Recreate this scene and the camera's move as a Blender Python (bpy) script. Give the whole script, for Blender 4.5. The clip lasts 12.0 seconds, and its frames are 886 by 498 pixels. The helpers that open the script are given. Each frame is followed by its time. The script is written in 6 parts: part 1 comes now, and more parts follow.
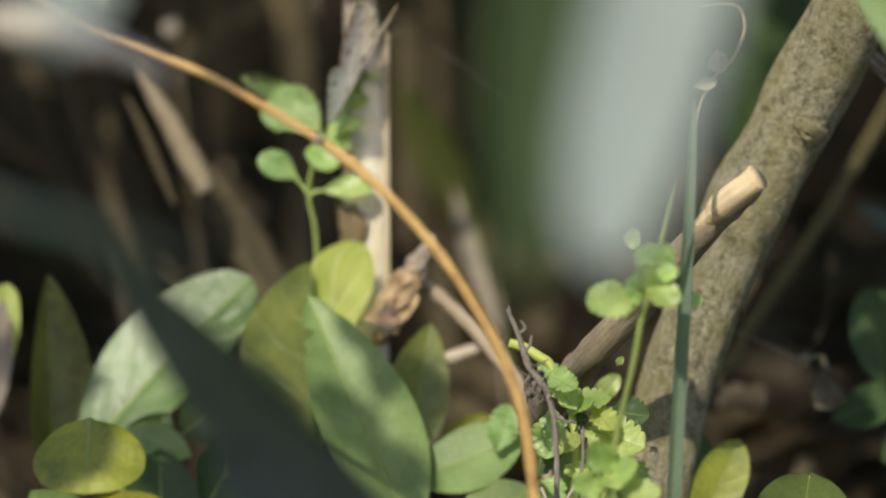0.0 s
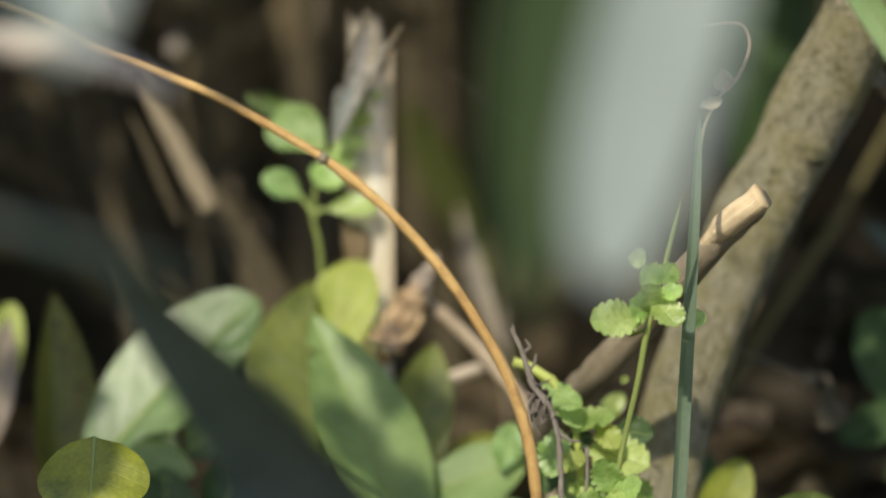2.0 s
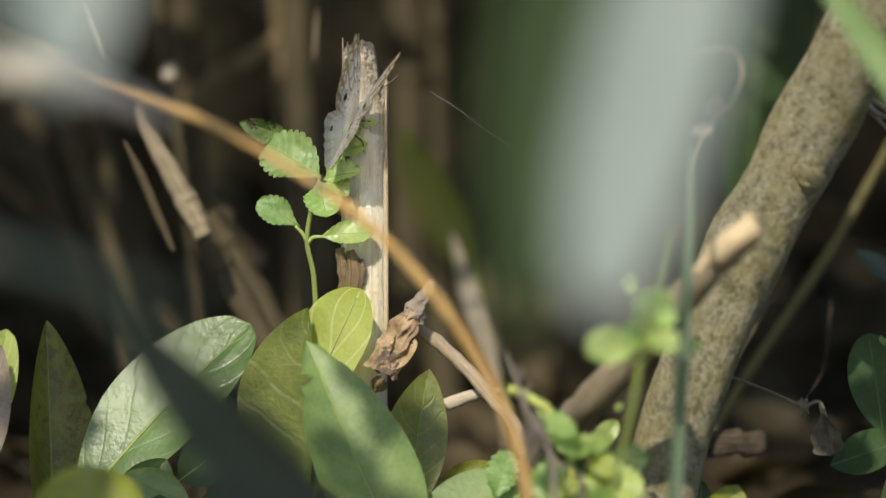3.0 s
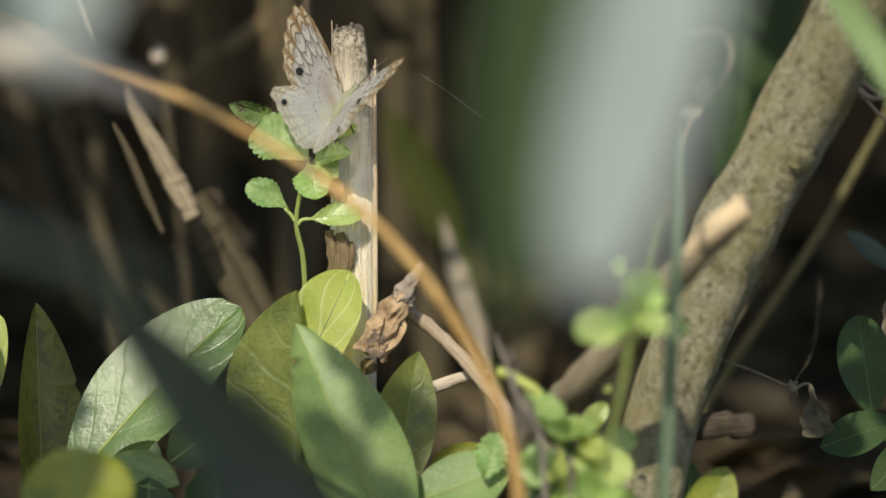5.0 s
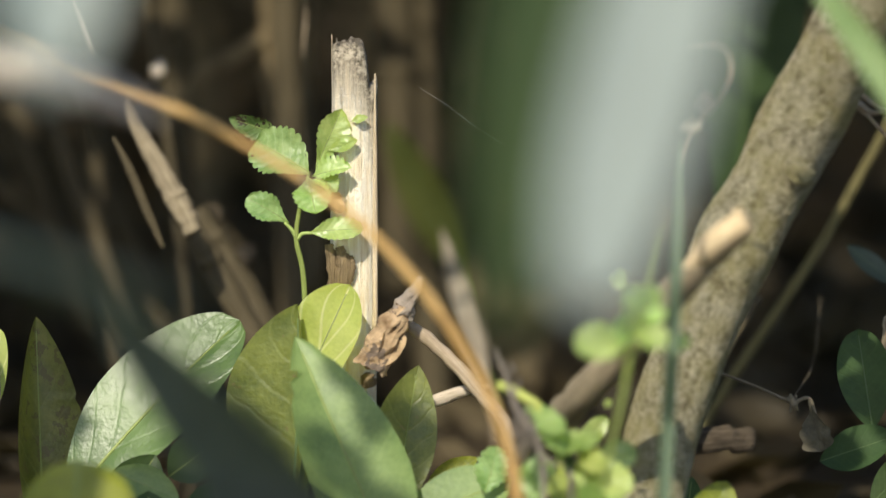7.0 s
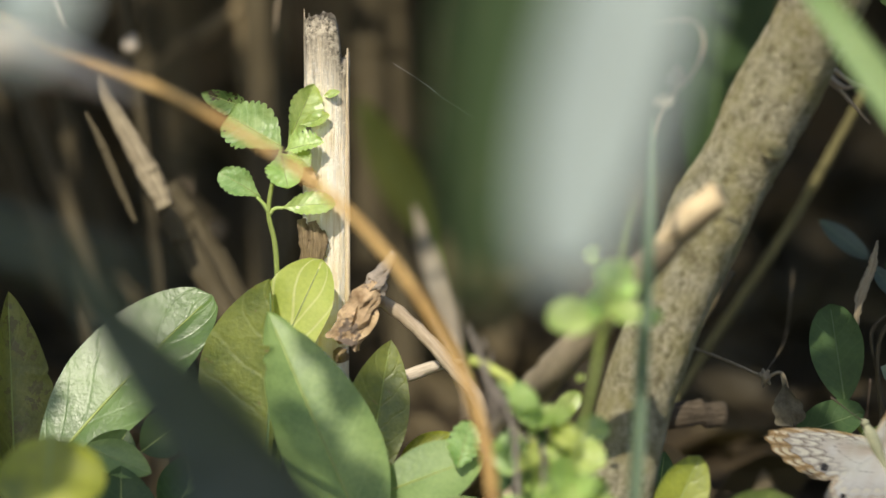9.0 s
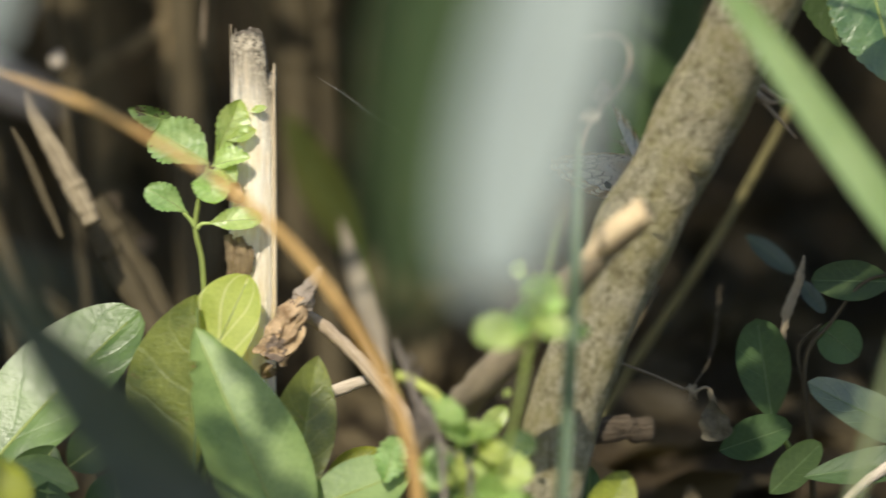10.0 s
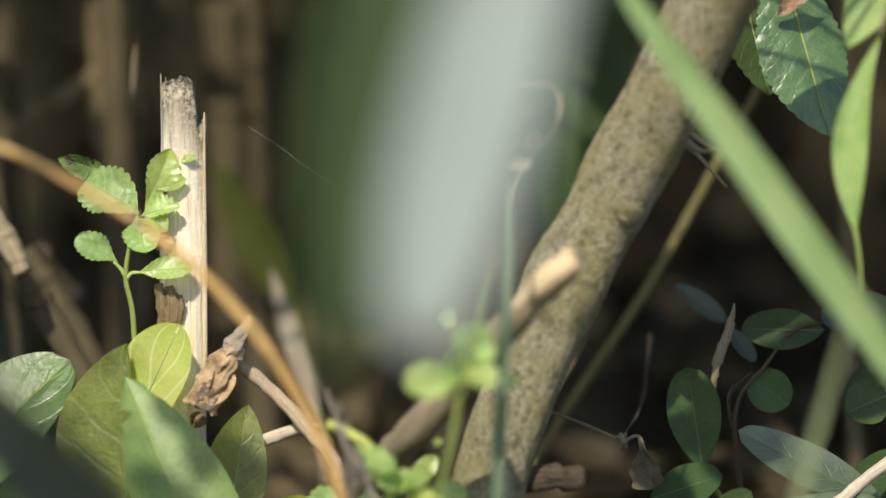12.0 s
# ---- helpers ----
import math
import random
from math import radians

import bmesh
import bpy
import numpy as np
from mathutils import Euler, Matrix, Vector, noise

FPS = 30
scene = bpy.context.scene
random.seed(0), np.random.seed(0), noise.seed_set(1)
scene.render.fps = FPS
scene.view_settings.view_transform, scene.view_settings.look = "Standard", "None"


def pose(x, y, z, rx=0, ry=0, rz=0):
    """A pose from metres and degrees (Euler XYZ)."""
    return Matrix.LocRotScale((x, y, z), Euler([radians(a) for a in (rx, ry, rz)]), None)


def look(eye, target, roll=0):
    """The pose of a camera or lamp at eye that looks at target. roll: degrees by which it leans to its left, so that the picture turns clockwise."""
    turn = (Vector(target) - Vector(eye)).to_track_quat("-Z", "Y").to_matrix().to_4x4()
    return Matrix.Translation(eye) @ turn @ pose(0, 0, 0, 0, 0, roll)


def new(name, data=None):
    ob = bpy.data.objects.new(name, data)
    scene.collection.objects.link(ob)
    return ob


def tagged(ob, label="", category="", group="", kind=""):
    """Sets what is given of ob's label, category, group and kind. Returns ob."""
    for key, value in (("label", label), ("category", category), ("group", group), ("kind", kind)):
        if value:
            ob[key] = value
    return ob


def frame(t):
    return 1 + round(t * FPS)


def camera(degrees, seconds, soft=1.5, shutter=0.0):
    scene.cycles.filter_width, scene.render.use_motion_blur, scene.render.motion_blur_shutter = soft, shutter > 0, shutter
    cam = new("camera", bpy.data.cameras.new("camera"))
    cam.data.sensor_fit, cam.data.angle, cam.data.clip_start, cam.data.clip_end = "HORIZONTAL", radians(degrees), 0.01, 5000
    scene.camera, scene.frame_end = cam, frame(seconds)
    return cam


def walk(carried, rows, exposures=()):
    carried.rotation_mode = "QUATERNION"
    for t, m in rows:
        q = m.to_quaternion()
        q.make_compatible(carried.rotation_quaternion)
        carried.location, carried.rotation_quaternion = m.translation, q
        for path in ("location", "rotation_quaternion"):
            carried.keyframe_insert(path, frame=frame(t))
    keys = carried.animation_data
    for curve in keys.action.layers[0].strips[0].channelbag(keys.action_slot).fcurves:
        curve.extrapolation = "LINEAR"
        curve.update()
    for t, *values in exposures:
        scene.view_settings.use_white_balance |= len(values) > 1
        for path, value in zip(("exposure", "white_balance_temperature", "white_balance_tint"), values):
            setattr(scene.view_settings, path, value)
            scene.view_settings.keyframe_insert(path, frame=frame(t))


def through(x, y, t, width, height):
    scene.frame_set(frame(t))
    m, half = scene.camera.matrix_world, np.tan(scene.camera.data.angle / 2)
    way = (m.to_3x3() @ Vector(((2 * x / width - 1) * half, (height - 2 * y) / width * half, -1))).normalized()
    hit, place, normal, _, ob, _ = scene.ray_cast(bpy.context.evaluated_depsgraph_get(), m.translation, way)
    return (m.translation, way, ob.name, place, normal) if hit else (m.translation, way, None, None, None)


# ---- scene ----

# ---------- camera: a long lens turned by hand from one spot ----------
EYE = (0.0000, -2.5400, 0.4570)
cam = camera(5.0, 12.0, 1.5, 0.6)
walk(cam, [
    (0, pose(*EYE, 81.6461, 0, 0.1120)),
    (0.5, pose(*EYE, 81.7645, 0, 0.0131)),
    (1, pose(*EYE, 81.7403, 0, 0.1812)),
    (1.5, pose(*EYE, 81.5775, 0, 0.1410)),
    (2, pose(*EYE, 81.7524, 0, 0.1369)),
    (2.5, pose(*EYE, 81.8880, 0, 0.0989)),
    (3, pose(*EYE, 81.9049, 0, 0.1037)),
    (3.2, pose(*EYE, 81.8580, 0, 0.1171)),
    (4.8, pose(*EYE, 81.8181, 0, 0.0389)),
    (5, pose(*EYE, 81.8047, 0, 0.0428)),
    (5.5, pose(*EYE, 81.8338, 0, -0.0000)),
    (6, pose(*EYE, 81.9588, 0, -0.0351)),
    (6.5, pose(*EYE, 82.0000, 0, -0.0000)),
    (6.7, pose(*EYE, 81.9585, 0, 0.0431)),
    (8.3, pose(*EYE, 81.7846, 0, -0.0731)),
    (8.5, pose(*EYE, 81.7990, 0, -0.1098)),
    (9, pose(*EYE, 81.7415, 0, -0.1149)),
    (9.5, pose(*EYE, 81.8070, 0, -0.2361)),
    (10, pose(*EYE, 81.8277, 0, -0.5328)),
    (10.5, pose(*EYE, 81.7983, 0, -0.8838)),
    (11, pose(*EYE, 81.8676, 0, -0.8487)),
    (11.5, pose(*EYE, 82.0734, 0, -0.9859)),
    (12, pose(*EYE, 82.1037, 0, -0.9300)),
], exposures=[(0.0, -0.22), (5.6, -0.22), (6.0, -0.10), (6.4, -0.01), (12.0, 0.02)])
cam.data.dof.use_dof = True
focus_mark = new("focus_mark")
cam.data.dof.focus_object = focus_mark
cam.data.dof.aperture_fstop = 7.2
cam.data.dof.aperture_blades = 0

# ---------- sky, sun ----------
SUN_WAY = Vector((0.22, 0.70, -0.66)).normalized()      # the way the light goes
world = bpy.data.worlds.new("sky")
scene.world = world
world.use_nodes = True
wn = world.node_tree.nodes
sky = wn.new("ShaderNodeTexSky")
sky.sky_type = "NISHITA"
sky.sun_disc = False
sky.sun_elevation = math.asin(-SUN_WAY.z)
sky.sun_rotation = math.atan2(-SUN_WAY.x, -SUN_WAY.y)
world.node_tree.links.new(sky.outputs[0], wn["Background"].inputs[0])
wn["Background"].inputs[1].default_value = 0.17
sun_data = bpy.data.lights.new("sun", "SUN")
sun_data.energy = 5.0
sun_data.angle = radians(0.53)
sun_data.color = (1.0, 0.925, 0.76)
sun = new("sun", sun_data)
sun.matrix_world = look((-1.5, -3.1, 3.6), Vector((-1.5, -3.1, 3.6)) + SUN_WAY)


# ---------- materials ----------
class Shader:
    """A short way to write node materials."""

    def __init__(self, name):
        self.mat = bpy.data.materials.new(name)
        self.mat.use_nodes = True
        self.tree = self.mat.node_tree
        self.bsdf = self.tree.nodes["Principled BSDF"]
        self.out = self.tree.nodes["Material Output"]

    def node(self, kind, **settings):
        n = self.tree.nodes.new("ShaderNode" + kind)
        for key, value in settings.items():
            if key in n.inputs:
                self.put(value, n.inputs[key])
        return n

    def put(self, value, socket):
        if isinstance(value, bpy.types.NodeSocket):
            self.tree.links.new(value, socket)
        else:
            socket.default_value = value

    def math(self, op, a, b=0.0, c=0.0):
        n = self.tree.nodes.new("ShaderNodeMath")
        n.operation = op
        for socket, value in zip(n.inputs, (a, b, c)):
            self.put(value, socket)
        return n.outputs[0]

    def ramp(self, fac, *stops):
        n = self.tree.nodes.new("ShaderNodeValToRGB")
        el = n.color_ramp.elements
        while len(el) < len(stops):
            el.new(0.5)
        for e, (at, col) in zip(el, stops):
            e.position, e.color = at, (*col, 1)
        self.put(fac, n.inputs[0])
        return n.outputs[0]

    def mix(self, fac, a, b, how="MIX"):
        n = self.tree.nodes.new("ShaderNodeMix")
        n.data_type, n.blend_type = "RGBA", how
        self.put(fac, n.inputs[0])
        for socket, value in ((n.inputs[6], a), (n.inputs[7], b)):
            self.put(value if isinstance(value, bpy.types.NodeSocket) else (*value, 1), socket)
        return n.outputs[2]

    def noise(self, coord, scale, detail=4.0, rough=0.55, stretch=None):
        if stretch:
            m = self.tree.nodes.new("ShaderNodeMapping")
            self.put(coord, m.inputs[0])
            m.inputs["Scale"].default_value = stretch
            coord = m.outputs[0]
        n = self.tree.nodes.new("ShaderNodeTexNoise")
        self.put(coord, n.inputs["Vector"])
        n.inputs["Scale"].default_value = scale
        n.inputs["Detail"].default_value = detail
        n.inputs["Roughness"].default_value = rough
        return n.outputs[0]

    def coords(self, which):
        return self.tree.nodes.new("ShaderNodeTexCoord").outputs[which]

    def random(self):
        return self.tree.nodes.new("ShaderNodeObjectInfo").outputs["Random"]

    def bump(self, height, strength, distance):
        n = self.tree.nodes.new("ShaderNodeBump")
        n.inputs["Strength"].default_value = strength
        n.inputs["Distance"].default_value = distance
        self.put(height, n.inputs["Height"])
        self.tree.links.new(n.outputs[0], self.bsdf.inputs["Normal"])
        return n.outputs[0]

    def finish(self, color, rough=0.6, spec=0.5, through=None, share=0.35, normal=None):
        self.put(color, self.bsdf.inputs["Base Color"])
        self.put(rough, self.bsdf.inputs["Roughness"])
        self.bsdf.inputs["Specular IOR Level"].default_value = spec
        if through is not None:
            t = self.tree.nodes.new("ShaderNodeBsdfTranslucent")
            self.put(through, t.inputs[0])
            if normal is not None:
                self.put(normal, t.inputs["Normal"])
            m = self.tree.nodes.new("ShaderNodeMixShader")
            m.inputs[0].default_value = share
            self.tree.links.new(self.bsdf.outputs[0], m.inputs[1])
            self.tree.links.new(t.outputs[0], m.inputs[2])
            self.tree.links.new(m.outputs[0], self.out.inputs[0])
        return self.mat


def leaf_material(name, dark, light, vein, rough=0.35, spec=0.5, share=0.4, glow=None, side_veins=7.0, relief=0.5,
                  speck=None, speck_at=0.66, slant=0.55, vein_depth=-0.3, vein_show=0.45, patch=55.0):
    """A leaf blade: u runs across (0 to 1), v from the stalk to the tip."""
    s = Shader(name)
    uv = s.coords("UV")
    sep = s.tree.nodes.new("ShaderNodeSeparateXYZ")
    s.put(uv, sep.inputs[0])
    across = s.math("ABSOLUTE", s.math("MULTIPLY_ADD", sep.outputs[0], 2.0, -1.0))
    wob = s.noise(uv, 5.0, 3.0)
    along = s.math("ADD", sep.outputs[1], s.math("MULTIPLY", wob, 0.06))
    phase = s.math("FRACT", s.math("MULTIPLY", s.math("SUBTRACT", along, s.math("MULTIPLY", across, slant * 0.4)), side_veins))
    ridge = s.math("ABSOLUTE", s.math("SUBTRACT", phase, 0.5))
    side = s.math("SMOOTH_MAX", s.math("SUBTRACT", 1.0, s.math("MULTIPLY", ridge, 11.0)), 0.0, 0.1)
    mid = s.math("MAXIMUM", s.math("SUBTRACT", 1.0, s.math("MULTIPLY", across, 26.0)), 0.0)
    veins = s.math("MINIMUM", s.math("ADD", mid, s.math("MULTIPLY", side, 0.5)), 1.0)
    obj = s.coords("Object")
    big = s.noise(obj, patch, 4.0)
    fine = s.noise(obj, 900.0, 3.0)
    tone = s.math("ADD", s.math("MULTIPLY", big, 0.75), s.math("MULTIPLY", fine, 0.25))
    col = s.ramp(tone, (0.33, dark), (0.62, light))
    if speck:
        spots = s.noise(obj, 160.0, 5.0, 0.7)
        col = s.mix(s.math("GREATER_THAN", spots, speck_at), col, speck)
    col = s.mix(s.math("MULTIPLY", veins, vein_show), col, vein)
    shift = s.tree.nodes.new("ShaderNodeHueSaturation")
    s.put(s.math("MULTIPLY_ADD", s.random(), 0.24, 0.88), shift.inputs["Value"])
    s.put(s.math("MULTIPLY_ADD", s.random(), 0.03, 0.485), shift.inputs["Hue"])
    s.put(col, shift.inputs["Color"])
    col = shift.outputs[0]
    crinkle = s.noise(obj, 260.0, 4.0, 0.6)
    height = s.math("ADD", s.math("MULTIPLY_ADD", crinkle, 0.5, s.math("MULTIPLY", veins, vein_depth)), s.math("ADD", s.math("MULTIPLY", big, 0.7), s.math("MULTIPLY", fine, 0.25)))
    normal = s.bump(height, relief, 0.0006)
    gl = s.math("MULTIPLY_ADD", big, 0.3, rough - 0.15)
    through = s.mix(1.0, col, glow or (2.2, 2.0, 0.6), "MULTIPLY")
    return s.finish(col, gl, spec, through, share, normal)


def stalk_material(name, dark, light, rough=0.7, grain=(60.0, 6.0, 1.0), relief=0.5, blotch=None, depth=0.0008, spec=0.3):
    """Stems, bark and wood: u runs round, v along in metres."""
    s = Shader(name)
    uv = s.coords("UV")
    streak = s.noise(uv, 1.0, 5.0, 0.6, (grain[0], grain[1] * 40, 1.0))
    obj = s.coords("Object")
    big = s.noise(obj, 35.0, 4.0)
    fine = s.noise(obj, 700.0, 4.0, 0.65)
    tone = s.math("ADD", s.math("MULTIPLY", streak, 0.55), s.math("ADD", s.math("MULTIPLY", big, 0.3), s.math("MULTIPLY", fine, 0.15)))
    col = s.ramp(tone, (0.36, dark), (0.62, light))
    if blotch:
        patch = s.noise(obj, 120.0, 5.0, 0.65)
        col = s.mix(s.ramp(patch, (0.52, (0, 0, 0)), (0.66, (0.8, 0.8, 0.8))), col, blotch)
    s.bump(s.math("ADD", s.math("MULTIPLY", streak, 0.8), s.math("MULTIPLY", fine, 0.45)), relief, depth)
    return s.finish(col, rough, spec)


BIG_LEAF = leaf_material("glossy_leaf", (0.058, 0.098, 0.018), (0.115, 0.175, 0.038), (0.27, 0.33, 0.17), 0.39, 0.74, 0.22, side_veins=5.0, relief=0.75, patch=60.0, vein_show=0.4, slant=0.9)
DULL_LEAF = leaf_material("dull_olive_leaf", (0.085, 0.115, 0.02), (0.21, 0.24, 0.05), (0.30, 0.33, 0.12), 0.42, 0.8, 0.3, side_veins=6.0,
                          speck=(0.17, 0.14, 0.05), speck_at=0.63, relief=0.9, patch=90.0)
FRONT_LEAF = leaf_material("smooth_leaf", (0.115, 0.185, 0.05), (0.23, 0.315, 0.105), (0.32, 0.40, 0.16), 0.48, 0.6, 0.28, side_veins=7.0, relief=0.5, patch=70.0, vein_depth=-0.08, vein_show=0.3)
YELLOW_LEAF = leaf_material("yellowing_leaf", (0.10, 0.125, 0.012), (0.29, 0.30, 0.03), (0.33, 0.34, 0.1), 0.42, 0.6, 0.3, side_veins=6.0, vein_show=0.2, patch=90.0)
BRIGHT_LEAF = leaf_material("bright_young_leaf", (0.33, 0.45, 0.07), (0.50, 0.61, 0.15), (0.86, 0.87, 0.58), 0.36, 0.8, 0.38, side_veins=2.6, relief=0.6, vein_show=0.85, slant=1.6)
LIME_LEAF = leaf_material("soft_lime_leaf", (0.20, 0.32, 0.09), (0.36, 0.45, 0.16), (0.42, 0.5, 0.2), 0.5, 0.4, 0.35, patch=120.0,
                          speck=(0.48, 0.46, 0.10), speck_at=0.6)
MINT_LEAF = leaf_material("toothed_leaf", (0.24, 0.37, 0.08), (0.44, 0.56, 0.20), (0.58, 0.66, 0.34), 0.38, 1.0, 0.35, side_veins=7.0, relief=1.0, patch=170.0, vein_depth=-0.12)
HERB_LEAF = leaf_material("herb_leaf", (0.17, 0.29, 0.07), (0.36, 0.48, 0.17), (0.45, 0.55, 0.25), 0.42, 0.8, 0.35, side_veins=7.0, relief=0.9, patch=120.0, vein_depth=-0.12)
PALE_HERB = leaf_material("pale_herb_leaf", (0.27, 0.36, 0.08), (0.46, 0.54, 0.18), (0.52, 0.58, 0.25), 0.45, 0.6, 0.38, side_veins=6.0, relief=0.8, patch=120.0, vein_depth=-0.12)
NIBBLED_LEAF = leaf_material("nibbled_leaf", (0.15, 0.27, 0.07), (0.34, 0.46, 0.18), (0.5, 0.58, 0.34), 0.42, 0.6, 0.32, side_veins=7.0, relief=1.0,
                             speck=(0.10, 0.07, 0.06), speck_at=0.655, patch=170.0, vein_depth=-0.12)
BROWNED_LEAF = leaf_material("browned_leaf", (0.06, 0.11, 0.03), (0.17, 0.25, 0.08), (0.25, 0.3, 0.15), 0.5, 0.5, 0.3, relief=1.0, speck=(0.06, 0.045, 0.03), speck_at=0.53, patch=170.0)
FOLDED_LEAF = leaf_material("brownish_olive_leaf", (0.065, 0.07, 0.018), (0.165, 0.165, 0.045), (0.22, 0.22, 0.09), 0.45, 0.7, 0.3, relief=0.9, patch=70.0, speck=(0.10, 0.085, 0.035), speck_at=0.58)
DEEP_LEAF = leaf_material("toothed_glossy_leaf", (0.05, 0.10, 0.03), (0.11, 0.18, 0.06), (0.2, 0.28, 0.12), 0.36, 1.0, 0.25, side_veins=9.0, relief=1.0, patch=150.0, vein_depth=-0.15)
# darker leaf green; the shade on shaded leaves is put into this colour
DARK_LEAF = leaf_material("shade_darkened_leaf", (0.028, 0.056, 0.016), (0.056, 0.098, 0.032), (0.12, 0.18, 0.07), 0.5, 0.35, 0.25, side_veins=8.0, vein_show=0.25)
# lit copy of the dark plant's leaf; sunlight is put into its paler green
GLOSS_LEAF = leaf_material("sunlit_glossy_leaf", (0.06, 0.095, 0.045), (0.12, 0.165, 0.09), (0.25, 0.32, 0.18), 0.36, 1.0, 0.22, side_veins=7.0, vein_show=0.3, relief=0.8)
BLUE_LEAF = leaf_material("dull_blue_green_leaf", (0.035, 0.055, 0.042), (0.06, 0.085, 0.065), (0.08, 0.11, 0.08), 0.5, 0.5, 0.2)
SHADE_LEAF = leaf_material("shaded_blade", (0.048, 0.06, 0.042), (0.075, 0.09, 0.068), (0.08, 0.095, 0.07), 0.5, 0.4, 0.2)
TEAL_LEAF = leaf_material("blue_green_leaf", (0.07, 0.092, 0.08), (0.10, 0.128, 0.112), (0.1, 0.13, 0.11), 0.5, 0.4, 0.25)
# the grey-white sheen of a sunlit glossy leaf is put into this base colour
PALE_LEAF = leaf_material("pale_sheen_leaf", (0.175, 0.215, 0.20), (0.235, 0.28, 0.26), (0.235, 0.28, 0.255), 0.5, 0.5, 0.15, glow=(1.2, 1.3, 1.0))
GRASS = leaf_material("grass_blade", (0.23, 0.32, 0.13), (0.33, 0.42, 0.20), (0.35, 0.43, 0.22), 0.45, 0.4, 0.35, side_veins=0.5)
PALE_GRASS = leaf_material("pale_grass", (0.32, 0.38, 0.22), (0.42, 0.48, 0.30), (0.42, 0.48, 0.3), 0.5, 0.4, 0.35, side_veins=0.5)
BLUE_GRASS = leaf_material("bluish_blade", (0.11, 0.16, 0.11), (0.17, 0.23, 0.16), (0.2, 0.27, 0.2), 0.5, 0.4, 0.3, side_veins=0.5)
NEAR_LEAF = leaf_material("deep_green_leaf", (0.031, 0.054, 0.020), (0.049, 0.079, 0.029), (0.052, 0.083, 0.031), 0.6, 0.3, 0.2)
OLIVE_LEAF = leaf_material("olive_leaf", (0.055, 0.068, 0.016), (0.095, 0.108, 0.028), (0.10, 0.11, 0.034), 0.55, 0.3, 0.35)
DEAD_LEAF = leaf_material("dead_leaf", (0.22, 0.135, 0.075), (0.55, 0.385, 0.24), (0.46, 0.34, 0.22), 0.85, 0.2, 0.15, glow=(1.4, 1.0, 0.6),
                          relief=1.0, speck=(0.15, 0.11, 0.085), speck_at=0.56, vein_show=0.15, patch=150.0)
GREY_DEAD = leaf_material("grey_dead_leaf", (0.20, 0.16, 0.125), (0.46, 0.39, 0.31), (0.36, 0.3, 0.24), 0.85, 0.2, 0.15, glow=(1.1, 1.0, 0.8),
                          relief=1.0, vein_show=0.15)
VINE_LEAF = leaf_material("shrivelled_leaf", (0.07, 0.062, 0.042), (0.17, 0.15, 0.105), (0.13, 0.115, 0.08), 0.85, 0.2, 0.15, glow=(1.1, 1.0, 0.8),
                          relief=1.0, vein_show=0.2, patch=200.0)
WOOD = stalk_material("weathered_wood", (0.46, 0.34, 0.20), (0.84, 0.70, 0.50), 0.8, (26.0, 1.0, 1.0), 0.9)
WOOD_END = stalk_material("grey_broken_wood", (0.10, 0.085, 0.065), (0.42, 0.36, 0.28), 0.9, (30.0, 8.0, 1.0), 1.0, depth=0.0015)


def stick_material():
    """Pale split wood, weathered grey and pitted towards its broken end."""
    s = Shader("split_wood_with_grey_end")
    uv, obj = s.coords("UV"), s.coords("Object")
    streak = s.noise(uv, 1.0, 6.0, 0.65, (30.0, 45.0, 1.0))
    big, fine = s.noise(obj, 60.0, 4.0), s.noise(obj, 900.0, 5.0, 0.7)
    tone = s.math("ADD", s.math("MULTIPLY", streak, 0.6), s.math("MULTIPLY", big, 0.4))
    col = s.ramp(tone, (0.36, (0.48, 0.34, 0.20)), (0.43, (0.80, 0.67, 0.48)), (0.56, (0.94, 0.87, 0.74)))
    sep = s.tree.nodes.new("ShaderNodeSeparateXYZ")
    s.put(uv, sep.inputs[0])
    high = s.math("ADD", sep.outputs[1], s.math("MULTIPLY_ADD", fine, 0.05, s.math("MULTIPLY_ADD", streak, 0.06, -0.055)))
    grey = s.ramp(fine, (0.38, (0.07, 0.058, 0.04)), (0.60, (0.52, 0.45, 0.34)))
    col = s.mix(s.ramp(high, (0.170, (0, 0, 0)), (0.192, (1, 1, 1))), col, grey)
    s.bump(s.math("ADD", s.math("MULTIPLY", streak, 0.8), s.math("MULTIPLY", fine, 0.5)), 1.0, 0.0012)
    return s.finish(col, 0.85, 0.25)


STICK = stick_material()


